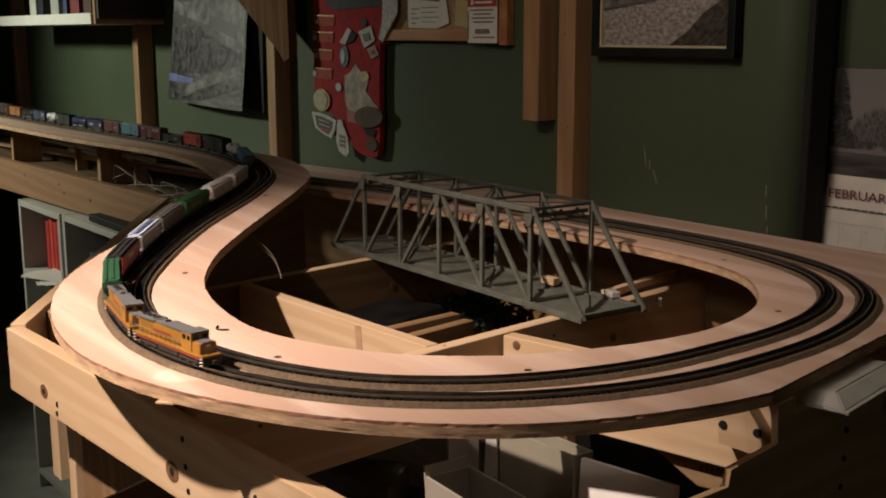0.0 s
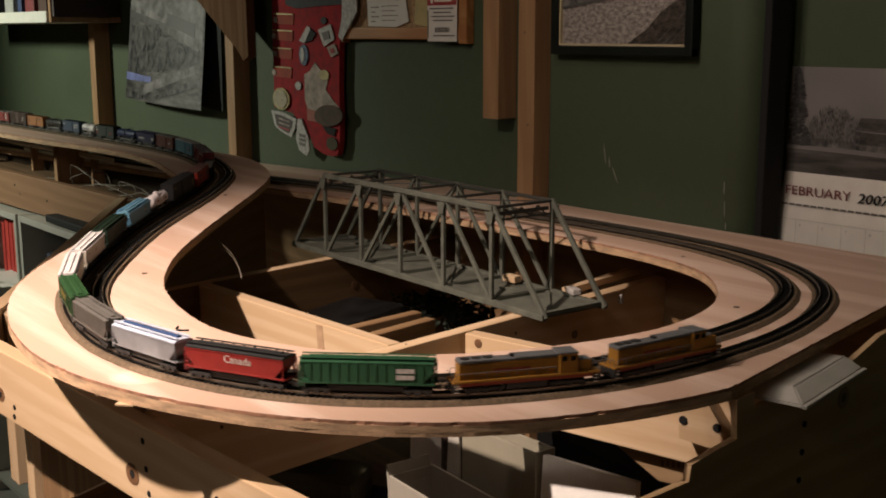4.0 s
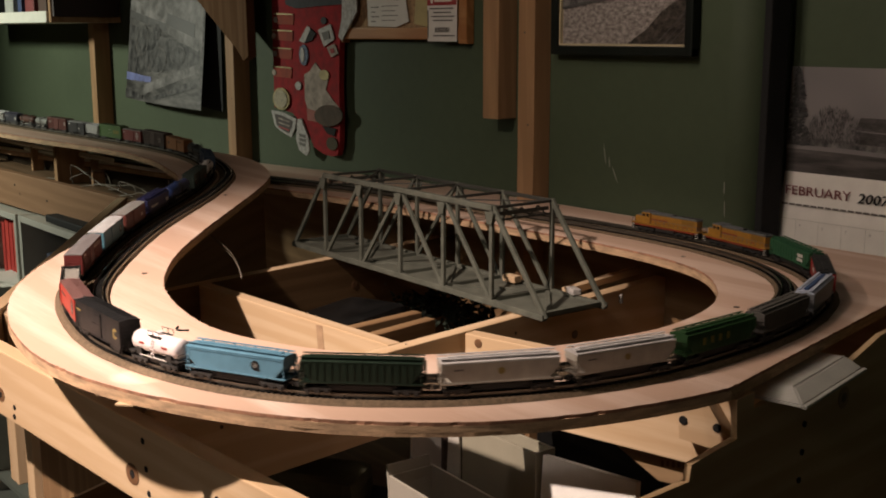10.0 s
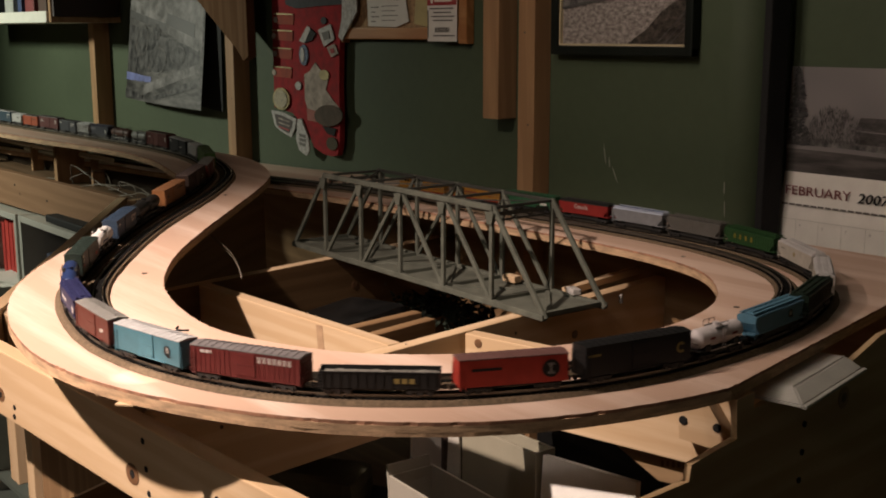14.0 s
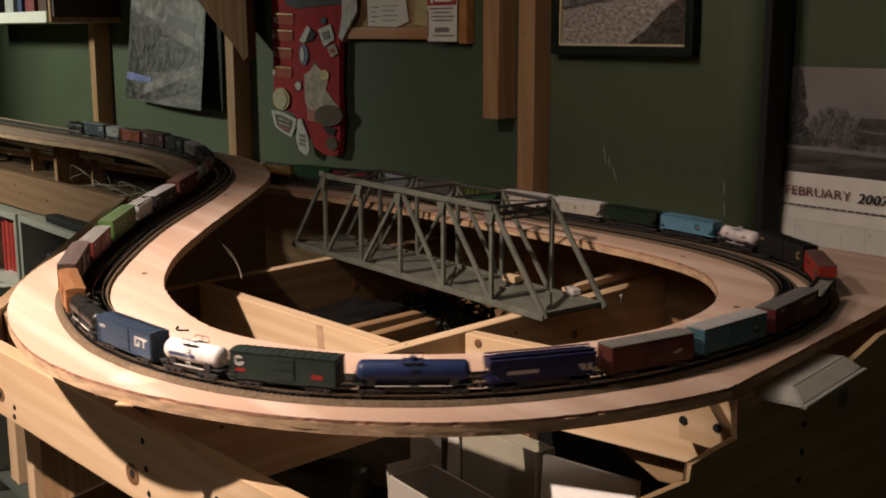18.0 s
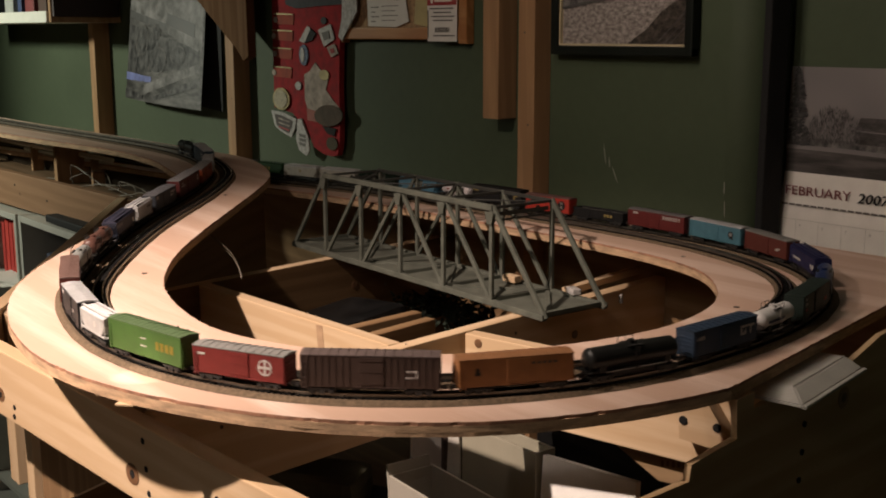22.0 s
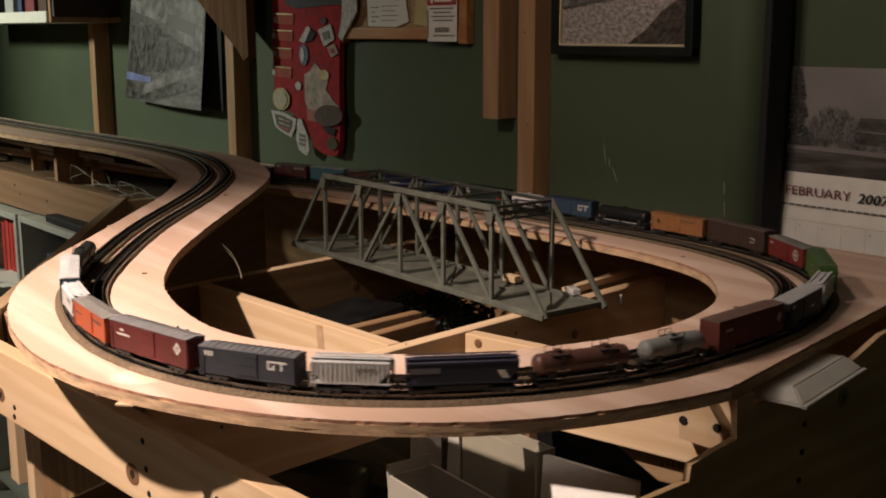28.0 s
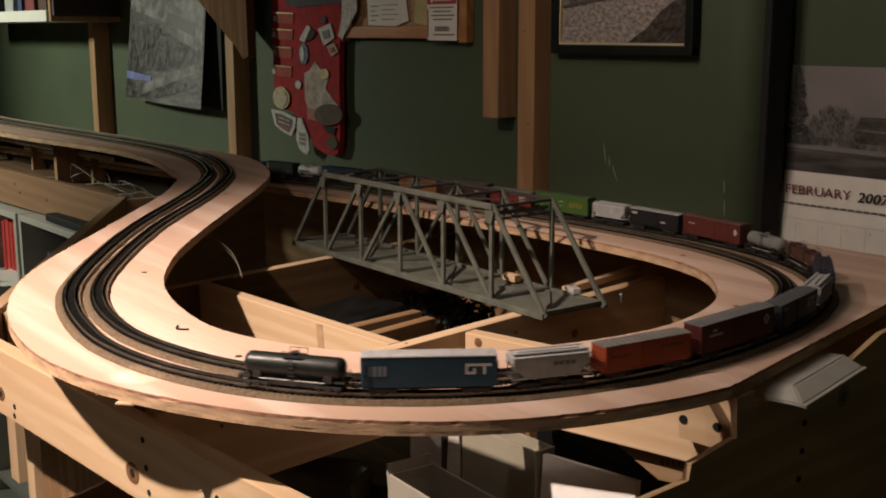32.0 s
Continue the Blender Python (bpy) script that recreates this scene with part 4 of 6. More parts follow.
for k in range(4):
    flat("note_line", rect(-0.09, 0.03 + 0.009 * k, -0.075 + 0.012 * (k % 2), 0.032 + 0.009 * k), -0.0088, GREYINK, nb, 0.0002)
    flat("note_line", rect(-0.055, 0.032 + 0.009 * k, -0.012 + 0.01 * (k % 2), 0.0335 + 0.009 * k), -0.0088, GREYINK, nb, 0.0002)
flat("yellow_note", [(0.045, 0.026), (0.085, 0.02), (0.095, 0.12), (0.055, 0.12)], -0.007, mat("yellow_paper", (0.4, 0.33, 0.15), 0.7), nb)
tag = flat("price_tag", rect(0.098, -0.006, 0.181, 0.12), -0.017, PAPER, nb, 0.0008)
flat("tag_band", rect(0.0985, 0.058, 0.1805, 0.12), -0.0182, REDINK, nb, 0.0004)
for k in range(16):
    flat("tag_bar", rect(0.12 + 0.0026 * k, 0.01, 0.1214 + 0.0026 * k + 0.0005 * (k % 3 == 0), 0.019), -0.0182, GREYINK, nb, 0.0002)
for z, a, b in ((0.03, 0.115, 0.17), (0.037, 0.11, 0.175), (0.044, 0.115, 0.165), (0.003, 0.115, 0.175), (0.051, 0.105, 0.172)):
    flat("tag_line", rect(a, z, b, z + 0.0025), -0.0182, GREYINK, nb, 0.0002)

flat("dark_note", [(-0.06, 0.075), (0.0, 0.07), (0.04, 0.12), (-0.07, 0.12)], -0.0089, DARKPAPER, nb, 0.0004)
flat("tag_crest", blob(0.112, 0.066, 0.004, 0.005, 8), -0.0188, PAPER, nb, 0.0003)
flat("tag_name", rect(0.12, 0.064, 0.168, 0.0675), -0.0188, PAPER, nb, 0.0003)
flat("tag_edge", rect(0.0985, 0.0, 0.1015, 0.05), -0.0182, GREYINK, nb, 0.0003)

# framed photograph of a snowy road
fp = empty("framed_picture", (-1.185, 1.331, 1.245))
tagged(fp, "framed photograph of a snowy road, black frame", "picture")
W2, Hh = 0.143, 0.3
part("photograph", add_box(bmesh.new(), (2 * W2 - 0.02, 0.004, Hh - 0.02), (0, -0.003, Hh / 2)), PH_SNOW, fp)
flat("photo_verge", [(0.012, 0.018), (0.127, 0.018), (0.127, 0.093), (0.075, 0.064), (0.05, 0.04)], -0.0062, photo("photo_earth", ((0.012, 0.01, 0.008), (0.1, 0.085, 0.07)), 120, (0.8, 1, 1), seed=21), fp, 0.0004)
flat("photo_bank", [(-0.127, 0.074), (0.07, 0.103), (0.127, 0.106), (0.127, 0.27), (-0.127, 0.27)], -0.0062, PH_DARK, fp, 0.0004)
flat("photo_kerb", [(-0.127, 0.071), (0.09, 0.1), (0.127, 0.1), (0.127, 0.103), (0.07, 0.1035), (-0.127, 0.075)], -0.0068, PH_MID, fp, 0.0004)
for x in (0.066, 0.08, 0.092):
    flat("photo_lane", [(x, 0.018), (x + 0.005, 0.018), (0.127, 0.018 + (0.13 - x) * 0.85), (0.127, 0.018 + (0.125 - x) * 0.85)], -0.0068, PH_MID, fp, 0.0004)
for a, b, sx, sz in ((0, 0.007, 2 * W2, 0.014), (0, Hh - 0.007, 2 * W2, 0.014)):
    part("frame_rail", add_box(bmesh.new(), (sx, 0.016, sz), (a, -0.009, b), 0.002), FRAMEBLACK, fp)
for x in (-W2 + 0.007, W2 - 0.007):
    part("frame_stile", add_box(bmesh.new(), (0.014, 0.0165, Hh), (x, -0.009, Hh / 2), 0.002), FRAMEBLACK, fp)
for z in (0.016, Hh - 0.016):
    part("fillet", add_box(bmesh.new(), (2 * W2 - 0.03, 0.006, 0.003), (-0.001, -0.008, z)), GILT, fp)
for x in (-W2 + 0.0155, W2 - 0.0155):
    part("fillet", add_box(bmesh.new(), (0.003, 0.0062, Hh - 0.03), (x, -0.008, Hh / 2)), GILT, fp)

# paint scuffs on the wall
SCUFF = mat("bare_scuff", (0.2, 0.2, 0.17), 0.9, vary=0.3, scale=200)
for x, z, l_, a in ((-1.222, 1.09, 0.035, 100), (-1.2, 1.06, 0.028, 115), (-1.212, 1.078, 0.018, 95), (-0.99, 1.06, 0.02, 90), (-0.988, 1.03, 0.025, 92), (-0.985, 1.005, 0.012, 90)):
    s_ = flat("wall_scuff", [(-l_ / 2, -0.0006), (0, -0.0012), (l_ / 2, -0.0004), (l_ / 3, 0.0007), (-l_ / 4, 0.001)], 0, SCUFF, None, 0.0003)
    s_.matrix_basis = pose(x, 1.3344, z, 0, -a, 0)
    tagged(s_, "pale scraped scuff in the green wall paint", "scuff", "wall scuffs")

# black strip at the wall corner and the month calendar
tagged(box("foam_strip", (0.012, 0.045, 2.4), (-0.9385, 1.368, 1.2), mat("rough_black", (0.004, 0.004, 0.004), 0.95, vary=0.4, scale=200, bump=0.6), None, 0.003), "rough black strip down the wall corner", "strip")
mc = empty("month_calendar", (-0.806, 1.412, 1.1))
tagged(mc, "wall calendar open at February 2007 under a snow photograph", "calendar")
part("photo_sheet", add_box(bmesh.new(), (0.286, 0.0004, 0.155), (0.007, 0.001, 0.055)), PH_SKY, mc)
flat("photo_road", [(-0.136, -0.02), (0.149, -0.02), (0.149, 0.012), (-0.136, 0.018)], -0.0004, photo("photo_asphalt", ((0.03, 0.027, 0.025), (0.115, 0.105, 0.1)), 26, (0.25, 1, 2.4), seed=17), mc, 0.0004)
flat("photo_snowbank", [(-0.136, 0.017), (-0.05, 0.016), (0.149, 0.011), (0.149, 0.016), (-0.04, 0.0225), (-0.136, 0.023)], -0.0008, PH_SKY, mc, 0.0004)
flat("photo_field", [(-0.136, 0.022), (-0.04, 0.022), (0.149, 0.015), (0.149, 0.032), (-0.136, 0.034)], -0.0008, PH_DARK, mc, 0.0004)
flat("photo_house", [(-0.028, 0.03), (0.149, 0.026), (0.149, 0.066), (-0.022, 0.066), (-0.03, 0.048)], -0.0012, photo("photo_roof", ((0.02, 0.018, 0.017), (0.085, 0.078, 0.074)), 70, (0.5, 1, 1.5), seed=23), mc, 0.0004)
flat("photo_chimney", rect(0.022, 0.066, 0.028, 0.072), -0.0012, PH_DARK, mc, 0.0004)
flat("photo_eaves", [(-0.03, 0.047), (0.149, 0.041), (0.149, 0.043), (-0.03, 0.049)], -0.0018, PH_SKY, mc, 0.0003)
bm = bmesh.new()
for k in range(260):
    v = random.random() ** 1.3
    d_ = -0.000009 * k
    z = 0.024 + 0.105 * v
    w_ = 0.019 * (1 - v) + 0.0015
    x = -0.12 + random.uniform(-w_, w_)
    x = max(x, -0.132)
    r_ = random.uniform(0.0015, 0.0048)
    bm.faces.new([bm.verts.new((x - r_ * 1.3, d_, z - r_ * 0.7)), bm.verts.new((x + r_ * 1.3, d_, z - r_ * 0.3)), bm.verts.new((x + random.uniform(-0.002, 0.002), d_, z + r_))])
part("tree_print", bm, photo("photo_trees", ((0.014, 0.014, 0.013), (0.085, 0.082, 0.08)), 120, (1, 1, 1), seed=13), mc).location.y = -0.0016
bm = bmesh.new()
for k in range(420):
    x = random.uniform(-0.1, -0.02)
    top_ = 0.04 * (1 - ((x + 0.062) / 0.05) ** 2) + 0.012
    z = 0.026 + random.random() * max(0.01, top_)
    d_, w_, h_ = -0.0000045 * k, random.uniform(0.0004, 0.0011), random.uniform(0.002, 0.007)
    lean = random.uniform(-0.0025, 0.0025)
    bm.faces.new([bm.verts.new((x - w_, d_, z)), bm.verts.new((x + w_, d_, z)), bm.verts.new((x + lean + w_ * 0.4, d_, z + h_)), bm.verts.new((x + lean - w_ * 0.4, d_, z + h_))])
part("bush_print", bm, photo("photo_bushes", ((0.03, 0.029, 0.028), (0.15, 0.14, 0.135)), 260, (1, 1, 1), seed=29), mc).location.y = -0.0017
bm = bmesh.new()
rows = []
for j in range(9):
    v = j / 8
    rows.append([bm.verts.new((x - 0.014 * (1 - v) ** 2, -0.002 - 0.02 * (1 - v) + 0.0015 * math.sin(9 * v), -0.148 + 0.132 * v - 0.002 * (x > 0.1))) for x in (-0.136, -0.07, 0.0, 0.07, 0.149)])
for p, q in zip(rows, rows[1:]):
    for i in range(4):
        bm.faces.new((p[i], p[i + 1], q[i + 1], q[i]))
part("month_sheet", bm, PAPER, mc, smooth=True)
tilt = 0.02 / 0.132


def on_page(z):
    return -0.005 - tilt * (-0.016 - z)


writing("month_name", "FEBRUARY", 0.0185, (-0.077, on_page(-0.042), -0.042), mat("faded_red_ink", (0.17, 0.055, 0.055), 0.7, vary=0.2), mc, sx=1.2, bold=0.0001)
writing("year", "2007", 0.0195, (0.007, on_page(-0.043), -0.043), BLACK, mc, shear=0.2, sx=1.15, bold=0.0003)
for k in range(24):
    x = -0.131 + 0.0116 * k
    flat("rule", rect(x, -0.0625, x + 0.0095, -0.0598), on_page(-0.061), GREYINK, mc, 0.0003)
for r_ in range(2):
    z = -0.094 - 0.036 * r_
    for c_ in range(7):
        x = -0.13 + 0.036 * c_
        flat("grid_line", rect(x - 0.008, z + 0.012, x + 0.027, z + 0.0125), on_page(z + 0.012), PALEINK, mc, 0.0002)
        writing("day_number", str(4 + c_ + 7 * r_), 0.0062, (x - 0.0025, on_page(z), z + 0.004), PALEINK, mc)
        if c_:
            sl = flat("grid_line", rect(x - 0.0085, z - 0.02, x - 0.008, z + 0.012), on_page(z - 0.004) - 0.001, PALEINK, mc, 0.0002)

# shelf high on the wall with jars and books
sh = empty("wall_shelf", (-3.5, 1.24, 1.307))
tagged(sh, "white painted wall shelf with a pine end", "shelf")
WHITEPAINT = mat("white_paint", (0.62, 0.62, 0.55), 0.5, vary=0.06)
part("shelf_board", add_box(bmesh.new(), (0.9, 0.19, 0.018), (0, 0, 0.009), 0.001), WHITEPAINT, sh)
part("front_lip", add_box(bmesh.new(), (0.9, 0.012, 0.03), (0, -0.101, 0.015), 0.001), WHITEPAINT, sh)
part("end_cheek", add_box(bmesh.new(), (0.016, 0.2, 0.3), (0.458, 0, 0.15), 0.001), PINEZ, sh)
for x, w_, h_, col, lab in ((-0.1, 0.05, 0.12, (0.02, 0.02, 0.03), "dark"), (-0.17, 0.06, 0.14, (0.5, 0.5, 0.45), "white"), (0.03, 0.07, 0.1, (0.35, 0.36, 0.33), "pale"), (0.12, 0.03, 0.15, (0.03, 0.05, 0.12), "blue"), (0.2, 0.07, 0.15, (0.16, 0.03, 0.03), "red"), (0.3, 0.06, 0.14, (0.06, 0.03, 0.02), "brown"), (0.38, 0.05, 0.13, (0.2, 0.1, 0.05), "tan")):
    b_ = box("storage_box", (w_, 0.1, h_), (-3.5 + x, 1.23, 1.3255 + h_ / 2), mat("carton", col, 0.5, vary=0.2), None, 0.002)
    tagged(b_, lab + " cardboard box standing on the wall shelf", "box", "boxes on the wall shelf")
# thin dark panel over the end cheek, put there as its shaded side
tagged(box("dark_cabinet", (0.012, 0.185, 0.3), (-3.026, 1.236, 1.472), mat("cheek_shade_brown", (0.02, 0.008, 0.007), 0.6, vary=0.4, scale=40), None, 0.002), "dark red-brown panel standing in for shade on the shelf's end", "panel")


# ---- white bookcases under the far bench ----
def bookcase(x0, x1, ztop, y, items):
    w_ = x1 - x0
    base = empty("bookcase", ((x0 + x1) / 2, y, 0))
    tagged(base, "grey-white open bookcase under the bench holding papers", "bookcase", "bookcases under the bench")
    bc = mat("bookcase_white", (0.36, 0.35, 0.31), 0.5, vary=0.06)
    for x in (-w_ / 2 + 0.008, w_ / 2 - 0.008):
        part("side_panel", add_box(bmesh.new(), (0.016, 0.3, ztop), (x, 0.15, ztop / 2), 0.001), bc, base)
    for z in (ztop - 0.009, ztop - 0.2, ztop - 0.42, 0.05):
        part("shelf", add_box(bmesh.new(), (w_ - 0.034, 0.3, 0.016), (0, 0.15, z), 0.001), bc, base)
    part("back_panel", add_box(bmesh.new(), (w_ - 0.034, 0.005, ztop - 0.03), (0, 0.296, ztop / 2)), bc, base)
    for x, wd, h_, col, lv in items:
        b_ = box("book", (wd, 0.2, h_), ((x0 + x1) / 2 + x, y + 0.14, ztop - 0.192 - 0.22 * lv + h_ / 2), mat("book_cover", col, 0.5, vary=0.15), None, 0.001)
        tagged(b_, "coloured book or folder standing in the bookcase", "book", "books in the bookcases")


bookcase(-3.16, -2.83, 0.835, 0.94, ((-0.06, 0.022, 0.14, (0.34, 0.03, 0.025), 0), (-0.03, 0.026, 0.15, (0.42, 0.04, 0.03), 0), (0.0, 0.024, 0.145, (0.36, 0.03, 0.025), 0), (0.03, 0.026, 0.15, (0.42, 0.05, 0.035), 0), (0.062, 0.024, 0.14, (0.3, 0.03, 0.025), 0), (0.09, 0.018, 0.135, (0.4, 0.38, 0.36), 0), (-0.08, 0.12, 0.03, (0.5, 0.5, 0.5), 1), (0.05, 0.1, 0.02, (0.55, 0.54, 0.5), 1)))
bookcase(-2.81, -2.42, 0.838, 0.94, ((-0.1, 0.05, 0.1, (0.04, 0.05, 0.08), 0), (-0.03, 0.06, 0.07, (0.03, 0.03, 0.03), 0), (0.06, 0.05, 0.09, (0.06, 0.02, 0.02), 0), (0.13, 0.04, 0.08, (0.3, 0.3, 0.32), 0), (-0.12, 0.03, 0.15, (0.25, 0.03, 0.03), 1), (-0.05, 0.03, 0.13, (0.2, 0.04, 0.03), 1), (0.05, 0.1, 0.06, (0.3, 0.28, 0.25), 1)))
for k in range(5):
    p_ = box("paper_sheet", (0.2, 0.16, 0.002), (-2.95 + 0.01 * k, 0.99, 0.648 + 0.0025 * k), PAPER, None, 0, pose(0, 0, 0, 0, 0, 10 * k - 15))
    tagged(p_, "loose white sheet of paper lying on the bookcase shelf", "paper", "loose papers")
tagged(box("black_case", (0.24, 0.2, 0.018), (-2.53, 1.05, 0.848), BLACK, None, 0.004), "flat black case lying on the bookcase", "case")


# ---- clutter under the bench ----
tagged(box("under_shelf", (1.3, 0.85, 0.016), (-1.0, 1.0, 0.52), wood("shelf_ply", (0.2, 0.13, 0.08), (0.12, 0.08, 0.05)), None, 0.001), "brown board shelf under the bench", "shelf")
for x in (-1.62, -0.4):
    tagged(box("shelf_post", (0.038, 0.038, 0.512), (x, 1.2, 0.256), PINEZ, None, 0.001), "pine post holding the shelf under the bench", "timber", "bench legs")


def carton(x, y, w_, d, h_, turn, col, label, flaps=True, z=0.528):
    base = empty("carton", (x, y, z))
    tagged(base, label, "box", "cartons under the bench")
    m_ = mat("carton_board", col, 0.7, vary=0.1, scale=20)
    for s_ in (-1, 1):
        part("side", add_box(bmesh.new(), (0.004, d, h_), (s_ * (w_ / 2 - 0.002), 0, h_ / 2), 0.0005), m_, base)
        part("face", add_box(bmesh.new(), (w_ - 0.008, 0.004, h_), (0, s_ * (d / 2 - 0.002), h_ / 2), 0.0005), m_, base)
        if flaps:
            q = pose(s_ * (w_ / 2 + 0.02), 0, h_ + 0.014, 0, s_ * 35, 0)
            bm = add_box(bmesh.new(), (0.055, d, 0.003), (0, 0, 0), 0.0004)
            part("flap", bm, m_, base).matrix_basis = q
    part("bottom", add_box(bmesh.new(), (w_ - 0.01, d - 0.01, 0.004), (0, 0, 0.002)), m_, base)
    base.rotation_euler.z = radians(turn)
    return base


c_ = carton(-1.085, 0.9, 0.19, 0.075, 0.155, -5, (0.3, 0.275, 0.23), "open pale cardboard carton with flaps under the bench", False)
part("flap", add_box(bmesh.new(), (0.004, 0.07, 0.06), (-0.093, -0.003, 0.14), 0.0005, pose(0, 0, 0, 0, -8)), c_.children[0].data.materials[0], c_)
c_ = carton(-1.06, 0.98, 0.146, 0.035, 0.222, 0, (0.26, 0.24, 0.18), "grey-green cardboard carton under the bench", False)
part("flap", prism(((-0.074, 0.222), (-0.07, 0.0), (-0.11, 0.0), (-0.096, 0.2)), 0.003), mat("carton_flap", (0.45, 0.43, 0.38), 0.7), c_, "white torn flap").location.y = -0.02
# a white board leaning on a black bag, cut on the slant
bm = prism(((-0.078, 0.0), (0.08, 0.0), (0.079, 0.231), (-0.077, 0.219)), 0.008)
wb = tagged(part("foam_board", bm, mat("white_foam", (0.78, 0.76, 0.72), 0.6, vary=0.08, scale=20)), "white foam board leaning on a black bag under the bench", "board")
wb.matrix_basis = pose(-0.906, 0.968, 0.5282, -3)
part("crease", prism(((-0.044, 0.222), (-0.04, 0.222), (-0.006, 0.0), (-0.011, 0.0)), 0.0006), PALEINK, wb).location.y = -0.0046
bm = add_box(bmesh.new(), (0.24, 0.12, 0.255), (0, 0, 0.1275), 0.03)
for v in bm.verts:
    v.co.x += 0.012 * math.sin(v.co.z * 40)
    v.co.y += 0.008 * math.sin(v.co.x * 50 + v.co.z * 25)
tagged(part("black_sack", bm, mat("black_sack_film", (0.005, 0.005, 0.005), 0.5, vary=0.4, spec=0.2)), "tall black plastic sack standing under the bench", "bag").location = (-0.94, 1.075, 0.5284)
tagged(box("standing_card", (0.006, 0.1, 0.25), (-1.22, 0.99, 0.653), PAPER, None, 0.001), "narrow white card standing under the bench", "card")
tagged(box("tool_case", (0.24, 0.16, 0.085), (-1.34, 0.84, 0.5705), BLACK, None, 0.012, pose(0, 0, 0, 0, 0, 25)), "black tool case on the shelf under the bench", "case")
tagged(box("camera_bag", (0.16, 0.1, 0.055), (-1.31, 0.83, 0.6405), mat("olive_cloth", (0.035, 0.032, 0.016), 0.9, vary=0.4), None, 0.018, pose(0, 0, 0, 0, 0, 35)), "small olive bag lying on the tool case", "bag")
can = empty("spray_can", (-1.165, 0.975, 0.528))
tagged(can, "dark printed spray can with a red foot under the bench", "can")
part("can_body", add_rod(bmesh.new(), (0, 0, 0.03), (0, 0, 0.235), 0.0185, 20), mat("printed_can", (0.05, 0.035, 0.03), 0.35, vary=0.95, scale=90), can)
part("foot", add_rod(bmesh.new(), (0, 0, 0), (0, 0, 0.03), 0.019, 20), mat("red_tin", (0.2, 0.02, 0.015), 0.4), can)
wire("cable", [(-1.05, 1.1, 0.79), (-0.97, 1.09, 0.775), (-0.86, 1.06, 0.74), (-0.84, 1.05, 0.66), (-0.84, 1.05, 0.53)], 0.012, BLACK, "thick black cable looping under the bench")
tagged(box("dark_sack", (0.13, 0.22, 0.05), (-1.39, 0.92, 0.838), mat("black_bag", (0.006, 0.006, 0.006), 0.4, vary=0.4), None, 0.02, pose(0, 0, 0, 4, -3, 8)), "black plastic bag lying on the low strips", "bag")
bm = bmesh.new()
for k in range(420):
    a = Vector((random.uniform(-0.09, 0.09), random.uniform(-0.05, 0.05), random.uniform(0.0, 0.03)))
    add_rod(bm, a, a + Vector((random.uniform(-0.012, 0.012), random.uniform(-0.012, 0.012), random.uniform(-0.005, 0.012))), 0.0032, 5, 0.001)
for x, y in ((-0.74, 1.0), (-1.34, 1.1)):
    o_ = part("foliage_bits", bm.copy(), mat("dark_green_lichen", (0.008, 0.014, 0.007), 1.0, vary=0.5, scale=60))
    tagged(o_, "dark green scenery lichen heaped in the frame", "lichen", kind="stuff").location = (x, y, 0.8325)
bm.free()
PLASTIC = mat("clear_plastic", (0.56, 0.54, 0.49), 0.22, vary=0.08, scale=30, bump=0.05)
PLASTIC.node_tree.nodes["Principled BSDF"].inputs["Transmission Weight"].default_value = 0.35
bn = empty("plastic_bin", (-0.543, 0.8645, 0.9727))
tagged(bn, "clear plastic bin turned upside down beside the bench end", "bin")
bm = bmesh.new()
for z, w_, l_, sh in ((0.0, 0.05, 0.14, 0.0), (0.003, 0.05, 0.14, 0.0), (0.011, 0.032, 0.12, -0.007)):
    for x, y in ((-1, -1), (1, -1), (1, 1), (-1, 1)):
        bm.verts.new((x * w_ / 2 + sh, y * l_ / 2 + 0.01 * (z > 0.01), z))
bm.verts.ensure_lookup_table()
v_ = bm.verts
for k in range(2):
    for c in range(4):
        bm.faces.new((v_[4 * k + c], v_[4 * k + (c + 1) % 4], v_[4 * k + 4 + (c + 1) % 4], v_[4 * k + 4 + c]))
bm.faces.new(v_[8:12]), bm.faces.new(list(reversed(v_[0:4])))
bmesh.ops.bevel(bm, geom=bm.edges[:], offset=0.0012, segments=2, affect="EDGES")
part("shell", bm, PLASTIC, bn)
part("rim", add_box(bmesh.new(), (0.004, 0.142, 0.003), (0.0268, 0, 0.0018), 0.0008), PLASTIC, bn)
part("ridge", add_box(bmesh.new(), (0.002, 0.118, 0.0014), (0.007, 0.01, 0.0111), 0.0006), PLASTIC, bn)
bn.rotation_euler.z = radians(11)
tagged(box("bin_cleat", (0.012, 0.03, 0.014), (-0.552, 0.86, 0.9655), PINE, None, 0.001), "small cleat under the plastic bin", "timber")
# bits on the deck and in the frame
tagged(wire("wire_scrap", [(-0.985, 0.475, 1.0012), (-0.978, 0.468, 1.0012), (-0.97, 0.47, 1.0012), (-0.966, 0.477, 1.0012)], 0.0008, BLACK, "small dark wire scrap on the deck"), category="scrap")
ins = add_rod(bmesh.new(), (0, 0, 0), (0, 0, 0.011), 0.0028, 10)
tagged(part("plastic_stub", ins, WHITE), "white plastic cap on a stick in the frame", "cap").matrix_basis = pose(-0.99, 1.121, 0.924, 12)
tagged(box("switch_block", (0.022, 0.012, 0.008), (-1.02, 1.06, 0.944), WHITE, None, 0.001, pose(0, 0, 0, 0, 0, -20)), "small white block on the bridge deck end", "block")
tagged(box("wood_block", (0.025, 0.012, 0.01), (-1.13, 1.05, 0.944), PINE, None, 0.001), "small pine block beside the bridge", "block")


